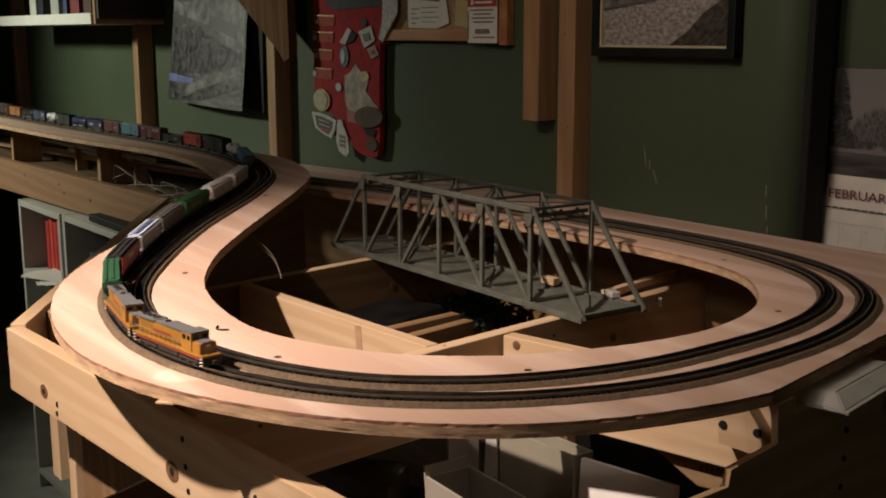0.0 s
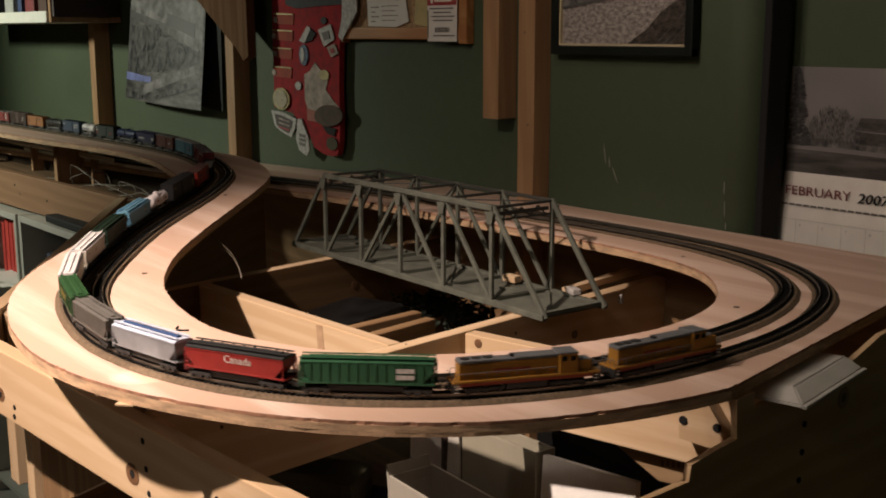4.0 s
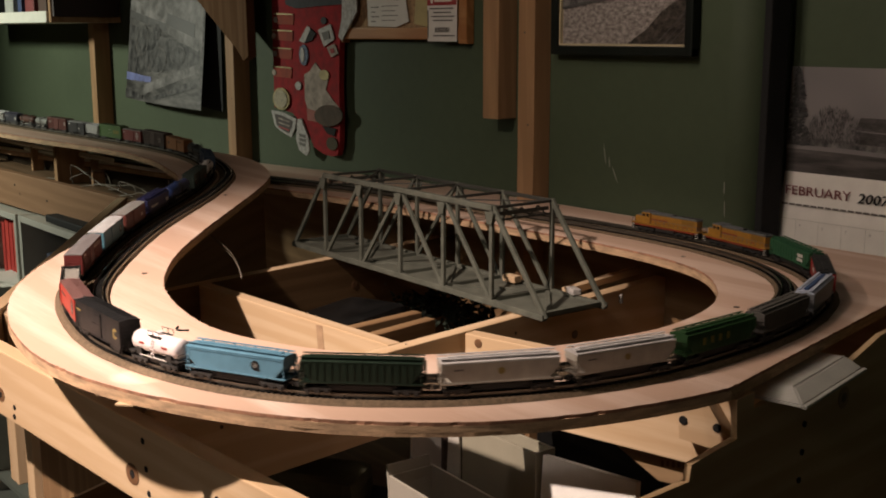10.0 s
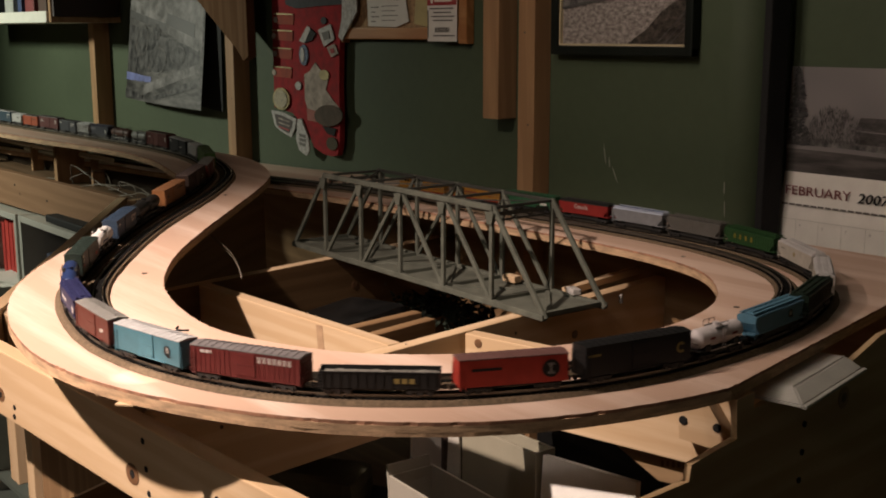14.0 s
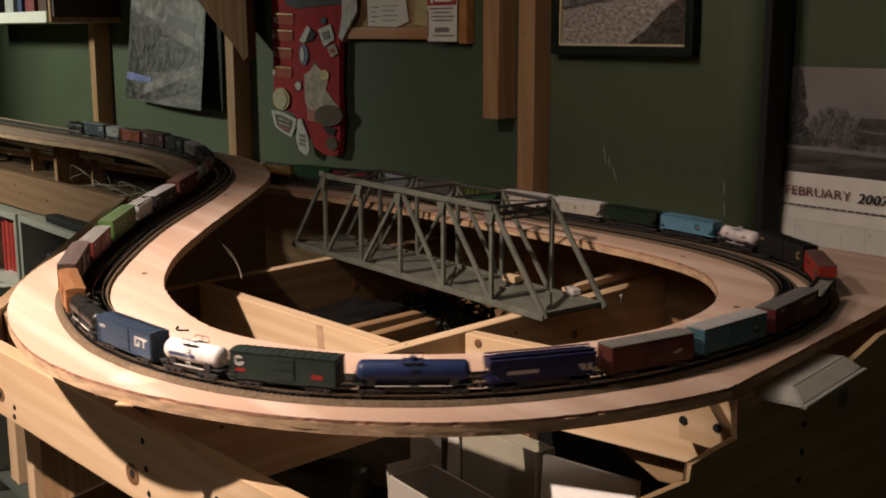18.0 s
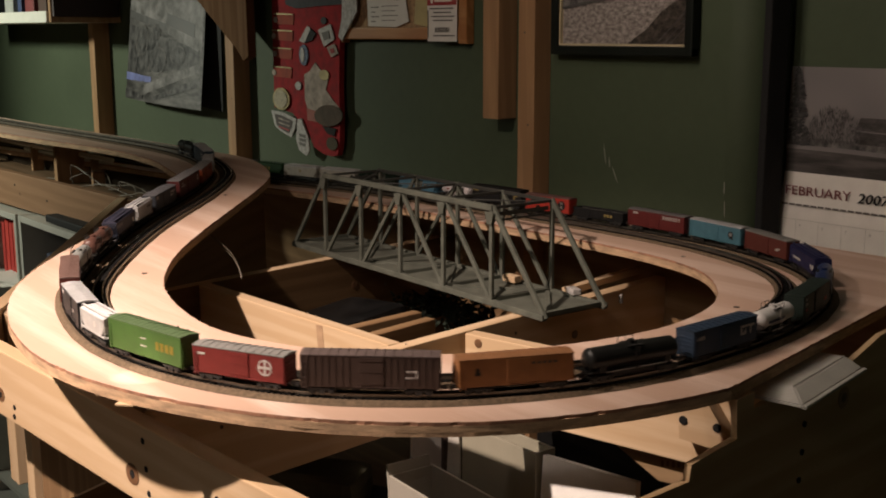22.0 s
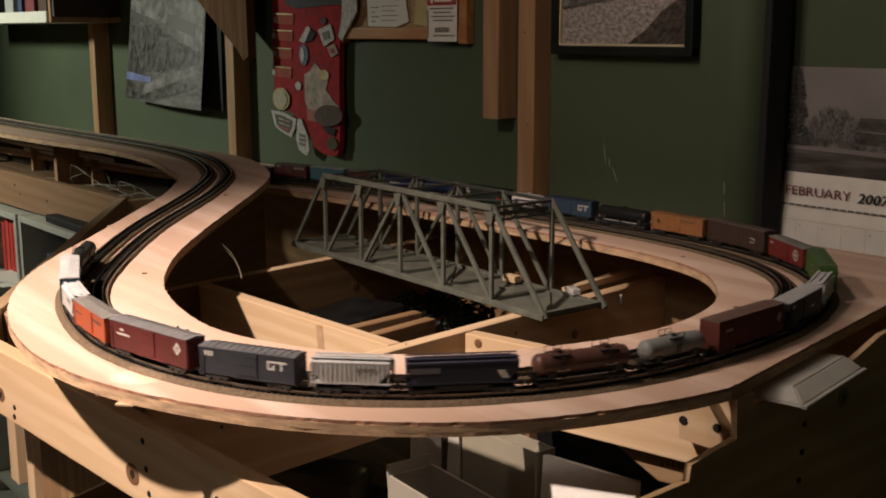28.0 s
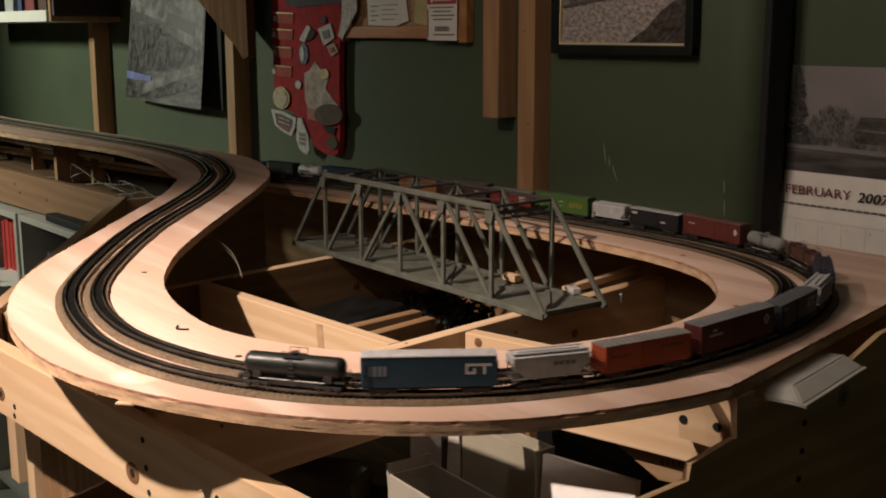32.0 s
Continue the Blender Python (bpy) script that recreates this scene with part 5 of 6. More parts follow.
# ---- the train ----
STEEL = mat("dark_steel", (0.03, 0.028, 0.026), 0.5, 0.3, vary=0.3, scale=200)
TRUCK = mat("truck_black", (0.014, 0.013, 0.012), 0.6, vary=0.3, scale=300)
LETTER = mat("white_lettering", (0.42, 0.4, 0.37), 0.6, vary=0.25, scale=400)
PAINTS = {}


def paint(colour, rough=0.42):
    key = (colour, rough)
    if key not in PAINTS:
        PAINTS[key] = mat("car_paint", colour if min(colour) > 0.3 else tuple(c * 0.62 + 0.002 for c in colour), rough + 0.1, vary=0.16, scale=90, bump=0.03, fine=1500, spec=0.3)
    return PAINTS[key]


def truck(base, x, axles=2, pitch=0.0155, material=TRUCK):
    t = part("truck", add_box(bmesh.new(), ((axles - 1) * pitch + 0.006, 0.006, 0.003), (0, 0, 0.0042), 0.0006), material, base)
    t.location.x = x
    for s in (-1, 1):
        bm = bmesh.new()
        span = (axles - 1) * pitch
        add_box(bm, (span + 0.007, 0.0016, 0.0026), (0, s * 0.0074, 0.0046), 0.0004)
        for k in range(axles):
            add_box(bm, (0.0034, 0.0022, 0.0034), (k * pitch - span / 2, s * 0.0076, 0.0032), 0.0004)
        add_box(bm, (0.005, 0.002, 0.0045), (0, s * 0.0075, 0.0036), 0.0004)
        part("side_frame", bm, material, t)
    for k in range(axles):
        bm = bmesh.new()
        x0 = k * pitch - (axles - 1) * pitch / 2
        for s in (-1, 1):
            add_rod(bm, (x0, s * 0.0042, 0.0031), (x0, s * 0.0058, 0.0031), 0.0031, 14)
        add_rod(bm, (x0, -0.0055, 0.0031), (x0, 0.0055, 0.0031), 0.0007, 6)
        part("wheelset", bm, STEEL, t)
    return t


def couplers(base, L):
    for s in (-1, 1):
        bm = add_box(bmesh.new(), (0.007, 0.0024, 0.0024), (s * (L / 2 - 0.0033), 0, 0.0062), 0.0003)
        add_box(bm, (0.003, 0.0042, 0.0034), (s * (L / 2 - 0.0012), s * 0.0006, 0.0062), 0.0004)
        part("coupler", bm, TRUCK, base)


def ladder(base, x, y, z0, z1, material, across=False):
    bm = bmesh.new()
    d = 0.0019
    for s in (-1, 1):
        add_rod(bm, (x + (0 if across else s * d), y + (s * d if across else 0), z0), (x + (0 if across else s * d), y + (s * d if across else 0), z1), 0.0003, 5)
    n = 6
    for k in range(n):
        z = z0 + (z1 - z0) * (k + 0.5) / n
        a = (x - (0 if across else d), y - (d if across else 0), z)
        b = (x + (0 if across else d), y + (d if across else 0), z)
        add_rod(bm, a, b, 0.00028, 5)
    part("ladder", bm, material, base)


def marks(base, rows, y, material=LETTER):
    """Small sign-written shapes on both sides: (x, z, width, height) or outlines."""
    for s in (-1, 1):
        for r in rows:
            mt = r[-1] if isinstance(r[-1], bpy.types.Material) else material
            if isinstance(r[0], (list, tuple)):
                pts = [(x * -s, z) for x, z in r[0]]
            else:
                x, z, w, h = r[:4]
                pts = rect(x * -s - w / 2, z - h / 2, x * -s + w / 2, z + h / 2)
            part("marking", prism(pts, 0.00016), mt, base).location.y = s * (y + 0.0001) + 0.00008


def ring(cx, cz, r0, r1, a0, a1, n=12):
    """Outline of a broad arc, for a sign-written device."""
    a = [math.radians(a0 + (a1 - a0) * k / n) for k in range(n + 1)]
    return [(cx + r1 * math.cos(t), cz + r1 * math.sin(t)) for t in a] + [(cx + r0 * math.cos(t), cz + r0 * math.sin(t)) for t in reversed(a)]


def start(name, label, category, L):
    base = empty(name)
    tagged(base, label, category, "cars of the long freight train")
    couplers(base, L)
    return base


def boxcar(L, colour, label, roof=None, top=0.029, ribs=0, shapes=(), door=True, end=None, plain_ribbed=False):
    base = start("boxcar", label, "boxcar", L)
    b = L - 0.0105
    W, z0 = 0.0188, 0.0068
    body, rf = paint(colour), paint(roof or tuple(c * 0.85 for c in colour))
    part("body", add_box(bmesh.new(), (b, W, top - z0), (0, 0, (top + z0) / 2), 0.0004), body, base)
    bm = bmesh.new()
    prof = [(-W / 2 - 0.0004, top - 0.0006), (-W / 2 - 0.0004, top + 0.0002), (0, top + 0.0016), (W / 2 + 0.0004, top + 0.0002), (W / 2 + 0.0004, top - 0.0006)]
    rows = [[bm.verts.new((x, y, z)) for y, z in prof] for x in (-b / 2 - 0.0003, b / 2 + 0.0003)]
    for k in range(5):
        bm.faces.new((rows[0][k], rows[0][(k + 1) % 5], rows[1][(k + 1) % 5], rows[1][k]))
    bm.faces.new(rows[0]), bm.faces.new(rows[1][::-1])
    n = int(b / 0.0068)
    for k in range(1, n):
        x = -b / 2 + b * k / n
        for s in (-1, 1):
            add_box(bm, (0.0009, W / 2 + 0.0005, 0.0006), (x, s * W / 4, top + 0.0011), 0, pose(0, 0, 0, -s * 8.5))
    part("roof", bm, rf, base)
    if ribs:
        for s in (-1, 1):
            for k in range(ribs + 1):
                x = -b / 2 + b * k / ribs
                if abs(x) > 0.011:
                    part("side_rib", add_box(bmesh.new(), (0.0009, 0.0005, top - z0 - 0.002), (x * 0.992, s * (W / 2 + 0.0002), (top + z0) / 2)), body, base)
    if door:
        for s in (-1, 1):
            d = part("door", add_box(bmesh.new(), (0.0185, 0.0009, top - z0 - 0.003), (0.0015, s * (W / 2 + 0.0004), (top + z0) / 2), 0.0002), body, base)
            bm = bmesh.new()
            for z in (z0 + 0.0035, (top + z0) / 2, top - 0.004):
                add_box(bm, (0.0178, 0.0004, 0.0007), (0.0015, s * (W / 2 + 0.001), z))
            part("door_rib", bm, body, d)
            part("door_rail", add_box(bmesh.new(), (0.04, 0.0011, 0.0008), (0.008, s * (W / 2 + 0.0005), z0 + 0.0006), 0.0001), body, base)
    for s in (-1, 1):
        bm = bmesh.new()
        for k in range(6):
            add_box(bm, (0.0006, W - 0.004, 0.0011), (s * (b / 2 + 0.0002), 0, z0 + 0.003 + k * 0.0034), 0.0002)
        part("end_rib", bm, paint(end) if end else body, base)
        ladder(base, s * (b / 2 - 0.003), s * (W / 2 + 0.0006), z0 - 0.002, top - 0.004, body)
        ladder(base, s * (b / 2 + 0.0008), -s * (W / 2 - 0.003), z0 - 0.001, top - 0.005, body, True)
    part("underframe", add_box(bmesh.new(), (b - 0.004, 0.008, 0.003), (0, 0, 0.0052), 0.0004), TRUCK, base)
    bm = add_box(bmesh.new(), (0.008, 0.004, 0.003), (0.008, 0.004, 0.0045), 0.0006)
    add_rod(bm, (-0.008, -0.004, 0.0048), (-0.015, -0.004, 0.0048), 0.0018, 8)
    part("brake_gear", bm, TRUCK, base)
    for s in (-1, 1):
        truck(base, s * (b / 2 - 0.016))
    marks(base, shapes, W / 2 + 0.0002)
    return base


def hopper(L, colour, label, roof=None, top=0.0288, ribs=14, shapes=(), stripe=None, bays=3, end=None, rounded=False, low=None):
    base = start("covered_hopper", label, "hopper car", L)
    b = L - 0.0105
    W = 0.0186
    body, rf = paint(colour), paint(roof or colour)
    zs = 0.0105
    bm = bmesh.new()
    out = [(-b / 2, top - 0.0025), (b / 2, top - 0.0025), (b / 2, top - 0.0085), (b / 2 - 0.0085, zs), (-b / 2 + 0.0085, zs), (-b / 2, top - 0.0085)]
    f = bm.faces.new([bm.verts.new((x, -W / 2, z)) for x, z in out])
    r = bmesh.ops.extrude_face_region(bm, geom=[f])
    bmesh.ops.translate(bm, verts=[g for g in r["geom"] if isinstance(g, bmesh.types.BMVert)], vec=(0, W, 0))
    bmesh.ops.bevel(bm, geom=bm.edges[:], offset=0.0004, segments=1, affect="EDGES")
    part("body", bm, body, base)
    bm = bmesh.new()
    prof = [(-W / 2 - 0.0003, top - 0.0027), (-W / 2 - 0.0003, top - 0.0018), (-W / 4, top - 0.0002), (0, top), (W / 4, top - 0.0002), (W / 2 + 0.0003, top - 0.0018), (W / 2 + 0.0003, top - 0.0027)]
    rows = [[bm.verts.new((x, y, z)) for y, z in prof] for x in (-b / 2 - 0.0002, b / 2 + 0.0002)]
    for k in range(7):
        bm.faces.new((rows[0][k], rows[0][(k + 1) % 7], rows[1][(k + 1) % 7], rows[1][k]))
    bm.faces.new(rows[0]), bm.faces.new(rows[1][::-1])
    part("roof", bm, rf, base)
    hatch = paint(stripe) if stripe else rf
    part("hatch_trough", add_box(bmesh.new(), (b - 0.012, 0.0042, 0.0014), (0, 0, top + 0.0005), 0.0004), hatch, base)
    for s in (-1, 1):
        bm = add_box(bmesh.new(), (b + 0.001, 0.0026, 0.0005), (0, s * 0.0062, top + 0.0009))
        for k in range(9):
            add_box(bm, (0.0006, 0.0026, 0.0014), (-b / 2 + b * (k + 0.5) / 9, s * 0.0062, top + 0.0003))
        part("roof_walk", bm, rf, base)
        if ribs:
            for k in range(ribs + 1):
                x = (-b / 2 + 0.001) + (b - 0.002) * k / ribs
                lo = zs + 0.001 if abs(x) < b / 2 - 0.009 else top - 0.0085 + (b / 2 - abs(x)) * -0.9
                part("side_rib", add_box(bmesh.new(), (0.0009, 0.0006, top - 0.003 - lo), (x, s * (W / 2 + 0.0003), (top - 0.003 + lo) / 2)), body, base)
        else:
            part("side_seam", add_box(bmesh.new(), (b, 0.0005, 0.0008), (0, s * (W / 2 + 0.0002), top - 0.0035)), body, base)
        part("side_sill", add_box(bmesh.new(), (b + 0.002, 0.0012, 0.0015), (0, s * (W / 2 - 0.0002), zs - 0.0002), 0.0003), body, base)
    for s in (-1, 1):
        part("end_platform", add_box(bmesh.new(), (0.012, W - 0.002, 0.0012), (s * (b / 2 - 0.0055), 0, zs - 0.001), 0.0003), body, base)
        ladder(base, s * (b / 2 + 0.0005), s * 0.007, zs - 0.003, top - 0.003, body, True)
        ladder(base, s * (b / 2 - 0.001), s * W / 2, zs - 0.004, top - 0.004, body)
        bm = bmesh.new()
        for y in (-W / 2 + 0.001, W / 2 - 0.001):
            add_rod(bm, (s * (b / 2 - 0.001), y, zs), (s * (b / 2 - 0.001), y, top - 0.004), 0.0005, 6)
        part("corner_post", bm, body, base)
    for k in range(bays):
        x = (k - (bays - 1) / 2) * (b - 0.034) / max(1, bays - 1 if bays > 1 else 1) * 0.62
        bm = bmesh.new()
        bmesh.ops.create_cone(bm, cap_ends=True, segments=4, radius1=0.0035, radius2=0.0105, depth=0.0062, matrix=Matrix.Translation((x, 0, 0.0075)) @ pose(0, 0, 0, 0, 0, 45))
        part("hopper_bay", bm, paint(low) if low else body, base)
        part("outlet_gate", add_box(bmesh.new(), (0.008, 0.013, 0.0008), (x, 0, 0.0042), 0.0002), TRUCK, base)
    part("centre_sill", add_box(bmesh.new(), (b, 0.004, 0.003), (0, 0, 0.0085)), TRUCK, base)
    part("running_gear", add_box(bmesh.new(), (b - 0.04, 0.0125, 0.0056), (0, 0, 0.0056), 0.001), TRUCK, base)
    for s in (-1, 1):
        truck(base, s * (b / 2 - 0.0125))
    marks(base, shapes, W / 2 + (0.0007 if ribs else 0.0002))
    return base


def tank_car(L, colour, label, r=0.0088, frame_col=None, shapes=(), bands=False, domes=1, zc=0.0185):
    base = start("tank_car", label, "tank car", L)
    b = L - 0.0125
    bm = bmesh.new()
    n, prof = 24, [(-b / 2, 0.0), (-b / 2 + 0.0006, 0.45), (-b / 2 + 0.0018, 0.78), (-b / 2 + 0.0038, 0.97), (-b / 2 + 0.006, 1.0)]
    prof = prof + [(-x, q) for x, q in reversed(prof)]
    rows = []
    for x, q in prof:
        rows.append([bm.verts.new((x, r * q * math.cos(2 * math.pi * k / n), zc + r * q * math.sin(2 * math.pi * k / n))) for k in range(n)] if q else [bm.verts.new((x, 0, zc))])
    for p, q in zip(rows, rows[1:]):
        for k in range(n):
            if len(p) == 1:
                bm.faces.new((p[0], q[(k + 1) % n], q[k]))
            elif len(q) == 1:
                bm.faces.new((p[k], p[(k + 1) % n], q[0]))
            else:
                bm.faces.new((p[k], p[(k + 1) % n], q[(k + 1) % n], q[k]))
    body = paint(colour, 0.28)
    part("tank", bm, body, base, smooth=True)
    fr = paint(frame_col) if frame_col else TRUCK
    for d in range(domes):
        x = (d - (domes - 1) / 2) * b * 0.5
        bm = add_rod(bmesh.new(), (x, 0, zc + r - 0.0008), (x, 0, zc + r + 0.0022), 0.0032, 14)
        part("manway", bm, body, base)
        bm = bmesh.new()
        for s in (-1, 1):
            add_box(bm, (0.016, 0.0026, 0.0004), (x, s * 0.0062, zc + r - 0.0012))
            for e in (-1, 0, 1):
                add_rod(bm, (x + e * 0.0075, s * 0.0075, zc + r - 0.001), (x + e * 0.0075, s * 0.0075, zc + r + 0.0034), 0.0003, 5)
            add_rod(bm, (x - 0.0075, s * 0.0075, zc + r + 0.0034), (x + 0.0075, s * 0.0075, zc + r + 0.0034), 0.0003, 5)
        part("walkway", bm, fr, base)
        for s in (-1, 1):
            ladder(base, x, s * (r + 0.0006), 0.0075, zc + r - 0.001, body if colour[0] > 0.3 else fr)
    if bands:
        for x in (-b * 0.36, 0, b * 0.36):
            bm = bmesh.new()
            bmesh.ops.create_cone(bm, cap_ends=True, segments=24, radius1=r + 0.0003, radius2=r + 0.0003, depth=0.0014, matrix=Matrix.Translation((x, 0, zc)) @ pose(0, 0, 0, 0, 90))
            part("band", bm, body, base)
    part("centre_sill", add_box(bmesh.new(), (b + 0.003, 0.0045, 0.0026), (0, 0, 0.0085), 0.0003), fr, base)
    part("brake_gear", add_box(bmesh.new(), (b - 0.042, 0.011, 0.0055), (0, 0, 0.0052), 0.0012), TRUCK, base)
    for s in (-1, 1):
        part("cradle", add_box(bmesh.new(), (0.007, 0.0165, 0.006), (s * (b / 2 - 0.0125), 0, 0.0112), 0.0006), fr, base)
        part("end_deck", add_box(bmesh.new(), (0.009, 0.0175, 0.001), (s * (b / 2 - 0.0025), 0, 0.0095), 0.0002), fr, base)
        bm = bmesh.new()
        add_rod(bm, (-b / 2 + 0.015, s * 0.0088, 0.0086), (b / 2 - 0.015, s * 0.0088, 0.0086), 0.0005, 6)
        part("side_rail", bm, LETTER, base)
        bm = bmesh.new()
        for y in (-1, 1):
            add_rod(bm, (s * (b / 2 + 0.001), y * 0.0085, 0.0095), (s * (b / 2 + 0.001), y * 0.0085, 0.016), 0.0003, 5)
        add_rod(bm, (s * (b / 2 + 0.001), -0.0085, 0.016), (s * (b / 2 + 0.001), 0.0085, 0.016), 0.0003, 5)
        part("hand_rail", bm, fr, base)
        truck(base, s * (b / 2 - 0.0125))
    for s in (-1, 1):
        for x, z, w, h, *mm in shapes:
            bm = bmesh.new()
            rr = r + 0.00015
            a0, a1 = math.asin((z - h / 2 - zc) / r), math.asin((z + h / 2 - zc) / r)
            rows = []
            for k in range(4):
                a = a0 + (a1 - a0) * k / 3
                rows.append([bm.verts.new((x * -s + e * w / 2, s * rr * math.cos(a), zc + rr * math.sin(a))) for e in (-1, 1)])
            for p, q in zip(rows, rows[1:]):
                bm.faces.new((p[0], p[1], q[1], q[0]))
            part("marking", bm, mm[0] if mm else LETTER, base)
    return base


def gondola(L, colour, label, shapes=()):
    base = start("gondola", label, "gondola car", L)
    b, W, z0, top = L - 0.0105, 0.0188, 0.0065, 0.0195
    body = paint(colour)
    for s in (-1, 1):
        part("side_wall", add_box(bmesh.new(), (b, 0.0008, top - z0), (0, s * (W / 2 - 0.0004), (top + z0) / 2), 0.0002), body, base)
        part("end_wall", add_box(bmesh.new(), (0.0008, W - 0.002, top - z0), (s * (b / 2 - 0.0005), 0, (top + z0) / 2), 0.0002), body, base)
        part("top_rim", add_box(bmesh.new(), (b + 0.0005, 0.0014, 0.0009), (0, s * (W / 2 - 0.0002), top), 0.0002), body, base)
        for k in range(14):
            part("side_rib", add_box(bmesh.new(), (0.0009, 0.0006, top - z0 - 0.001), (-b / 2 + b * (k + 0.5) / 14, s * (W / 2 + 0.0003), (top + z0) / 2)), body, base)
        ladder(base, s * (b / 2 - 0.002), s * (W / 2 + 0.0007), z0 - 0.002, top, body)
        truck(base, s * (b / 2 - 0.015))
    part("floor_plate", add_box(bmesh.new(), (b - 0.002, W - 0.002, 0.0015), (0, 0, z0 + 0.001)), body, base)
    bm = bmesh.new()
    n, m_ = 30, 6
    grid = [[bm.verts.new((-b / 2 + 0.0015 + (b - 0.003) * i / n, -W / 2 + 0.0012 + (W - 0.0024) * j / m_, top - 0.0035 + random.uniform(0, 0.0014))) for j in range(m_ + 1)] for i in range(n + 1)]
    for i in range(n):
        for j in range(m_):
            bm.faces.new((grid[i][j], grid[i + 1][j], grid[i + 1][j + 1], grid[i][j + 1]))
    part("load", bm, mat("grey_gravel", (0.16, 0.15, 0.13), 0.95, vary=0.5, scale=600, bump=0.6, fine=1500), base)
    part("underframe", add_box(bmesh.new(), (b - 0.004, 0.008, 0.003), (0, 0, 0.0052), 0.0004), TRUCK, base)
    marks(base, shapes, W / 2 + 0.0006)
    return base


def locomotive(L, label, wide_nose=False):
    base = start("locomotive", label, "locomotive", L)
    yellow, grey = paint((0.42, 0.2, 0.025)), paint((0.16, 0.165, 0.17), 0.5)
    b = L - 0.008
    W = 0.0195
    part("walkway", add_box(bmesh.new(), (b, W, 0.0016), (0, 0, 0.0112), 0.0003), yellow, base)
    part("side_sill", add_box(bmesh.new(), (b - 0.012, W - 0.0015, 0.0028), (0, 0, 0.0091), 0.0004), paint((0.3, 0.05, 0.02)), base)
    hood0, hood1 = -b / 2 + 0.006, b / 2 - 0.034
    part("long_hood", add_box(bmesh.new(), (hood1 - hood0, 0.0118, 0.0128), ((hood0 + hood1) / 2, 0, 0.0184), 0.0006), yellow, base)
    part("hood_roof", add_box(bmesh.new(), (hood1 - hood0 + 0.0004, 0.0116, 0.0022), ((hood0 + hood1) / 2, 0, 0.0258), 0.0008), grey, base)
    part("radiator_roof", add_box(bmesh.new(), (0.03, 0.0142, 0.0022), (hood0 + 0.0158, 0, 0.0265), 0.0007), grey, base)
    part("dynamic_brake_roof", add_box(bmesh.new(), (0.036, 0.0138, 0.002), (hood1 - 0.018, 0, 0.0268), 0.0007), grey, base)
    for k in range(3):
        bm = add_rod(bmesh.new(), (hood0 + 0.006 + 0.0092 * k, 0, 0.0275), (hood0 + 0.006 + 0.0092 * k, 0, 0.0283), 0.0037, 14)
        part("fan", bm, STEEL, base)
    part("exhaust_stack", add_box(bmesh.new(), (0.003, 0.0045, 0.0026), (hood0 + 0.044, 0, 0.0278), 0.0004), STEEL, base)
    cx = b / 2 - 0.0265
    cab = part("cab", add_box(bmesh.new(), (0.0155, 0.0178, 0.0158), (cx, 0, 0.0199), 0.0007), yellow, base)
    part("cab_roof", add_box(bmesh.new(), (0.0165, 0.0182, 0.0016), (cx, 0, 0.0281), 0.0007), grey, base)
    glass = mat("cab_glass", (0.01, 0.012, 0.014), 0.08, vary=0.0, bump=0)
    for s in (-1, 1):
        for dx in (-0.0035, 0.0035):
            part("cab_window", add_box(bmesh.new(), (0.0042, 0.0004, 0.0038), (cx + dx, s * 0.009, 0.0238), 0.0001), glass, cab)
        part("windscreen", add_box(bmesh.new(), (0.0004, 0.0055, 0.0034), (cx + 0.0079, s * 0.0046, 0.0245), 0.0001), glass, cab)
    part("nose", add_box(bmesh.new(), (0.013, 0.0165 if wide_nose else 0.0118, 0.0102 if wide_nose else 0.009), (b / 2 - 0.0125, 0, 0.0165), 0.0012), yellow, base)
    part("nose_roof", add_box(bmesh.new(), (0.012, 0.0112, 0.0006), (b / 2 - 0.0125, 0, 0.0219 if wide_nose else 0.0212), 0.0002), grey, base)
    part("headlight", add_box(bmesh.new(), (0.0008, 0.0034, 0.0016), (b / 2 - 0.0057, 0, 0.019), 0.0002), LETTER, base)
    part("fuel_tank", add_box(bmesh.new(), (0.034, 0.0165, 0.0052), (0, 0, 0.0052), 0.001), TRUCK, base)
    for s in (-1, 1):
        part("pilot", add_box(bmesh.new(), (0.0018, 0.0175, 0.0078), (s * (b / 2 - 0.001), 0, 0.0072), 0.0004), TRUCK, base)
        for y in (-1, 1):
            bm = bmesh.new()
            for k in range(3):
                add_box(bm, (0.0034, 0.0024, 0.0006), (s * (b / 2 - 0.0034), y * 0.0086, 0.0035 + 0.0027 * k))
            part("step", bm, LETTER, base)
        bm = bmesh.new()
        for k in range(11):
            x = -b / 2 + 0.003 + (b - 0.04) * k / 10
            add_rod(bm, (x, s * 0.0093, 0.012), (x, s * 0.0093, 0.0182), 0.00028, 5)
        add_rod(bm, (-b / 2 + 0.003, s * 0.0093, 0.0182), (b / 2 - 0.037, s * 0.0093, 0.0182), 0.00028, 5)
        part("hand_rail", bm, grey, base)
        bm = bmesh.new()
        for y in (-0.008, -0.003, 0.003, 0.008):
            add_rod(bm, (s * (b / 2 - 0.0008), y, 0.012), (s * (b / 2 - 0.0008), y, 0.0175), 0.0003, 5)
        add_rod(bm, (s * (b / 2 - 0.0008), -0.008, 0.0175), (s * (b / 2 - 0.0008), 0.008, 0.0175), 0.0003, 5)
        part("end_rail", bm, grey, base)
        truck(base, s * (b / 2 - 0.026), 3, 0.0125)
    part("grille", add_box(bmesh.new(), (0.022, 0.0122, 0.006), (hood0 + 0.015, 0, 0.0212), 0.0001), paint((0.3, 0.15, 0.02)), base)
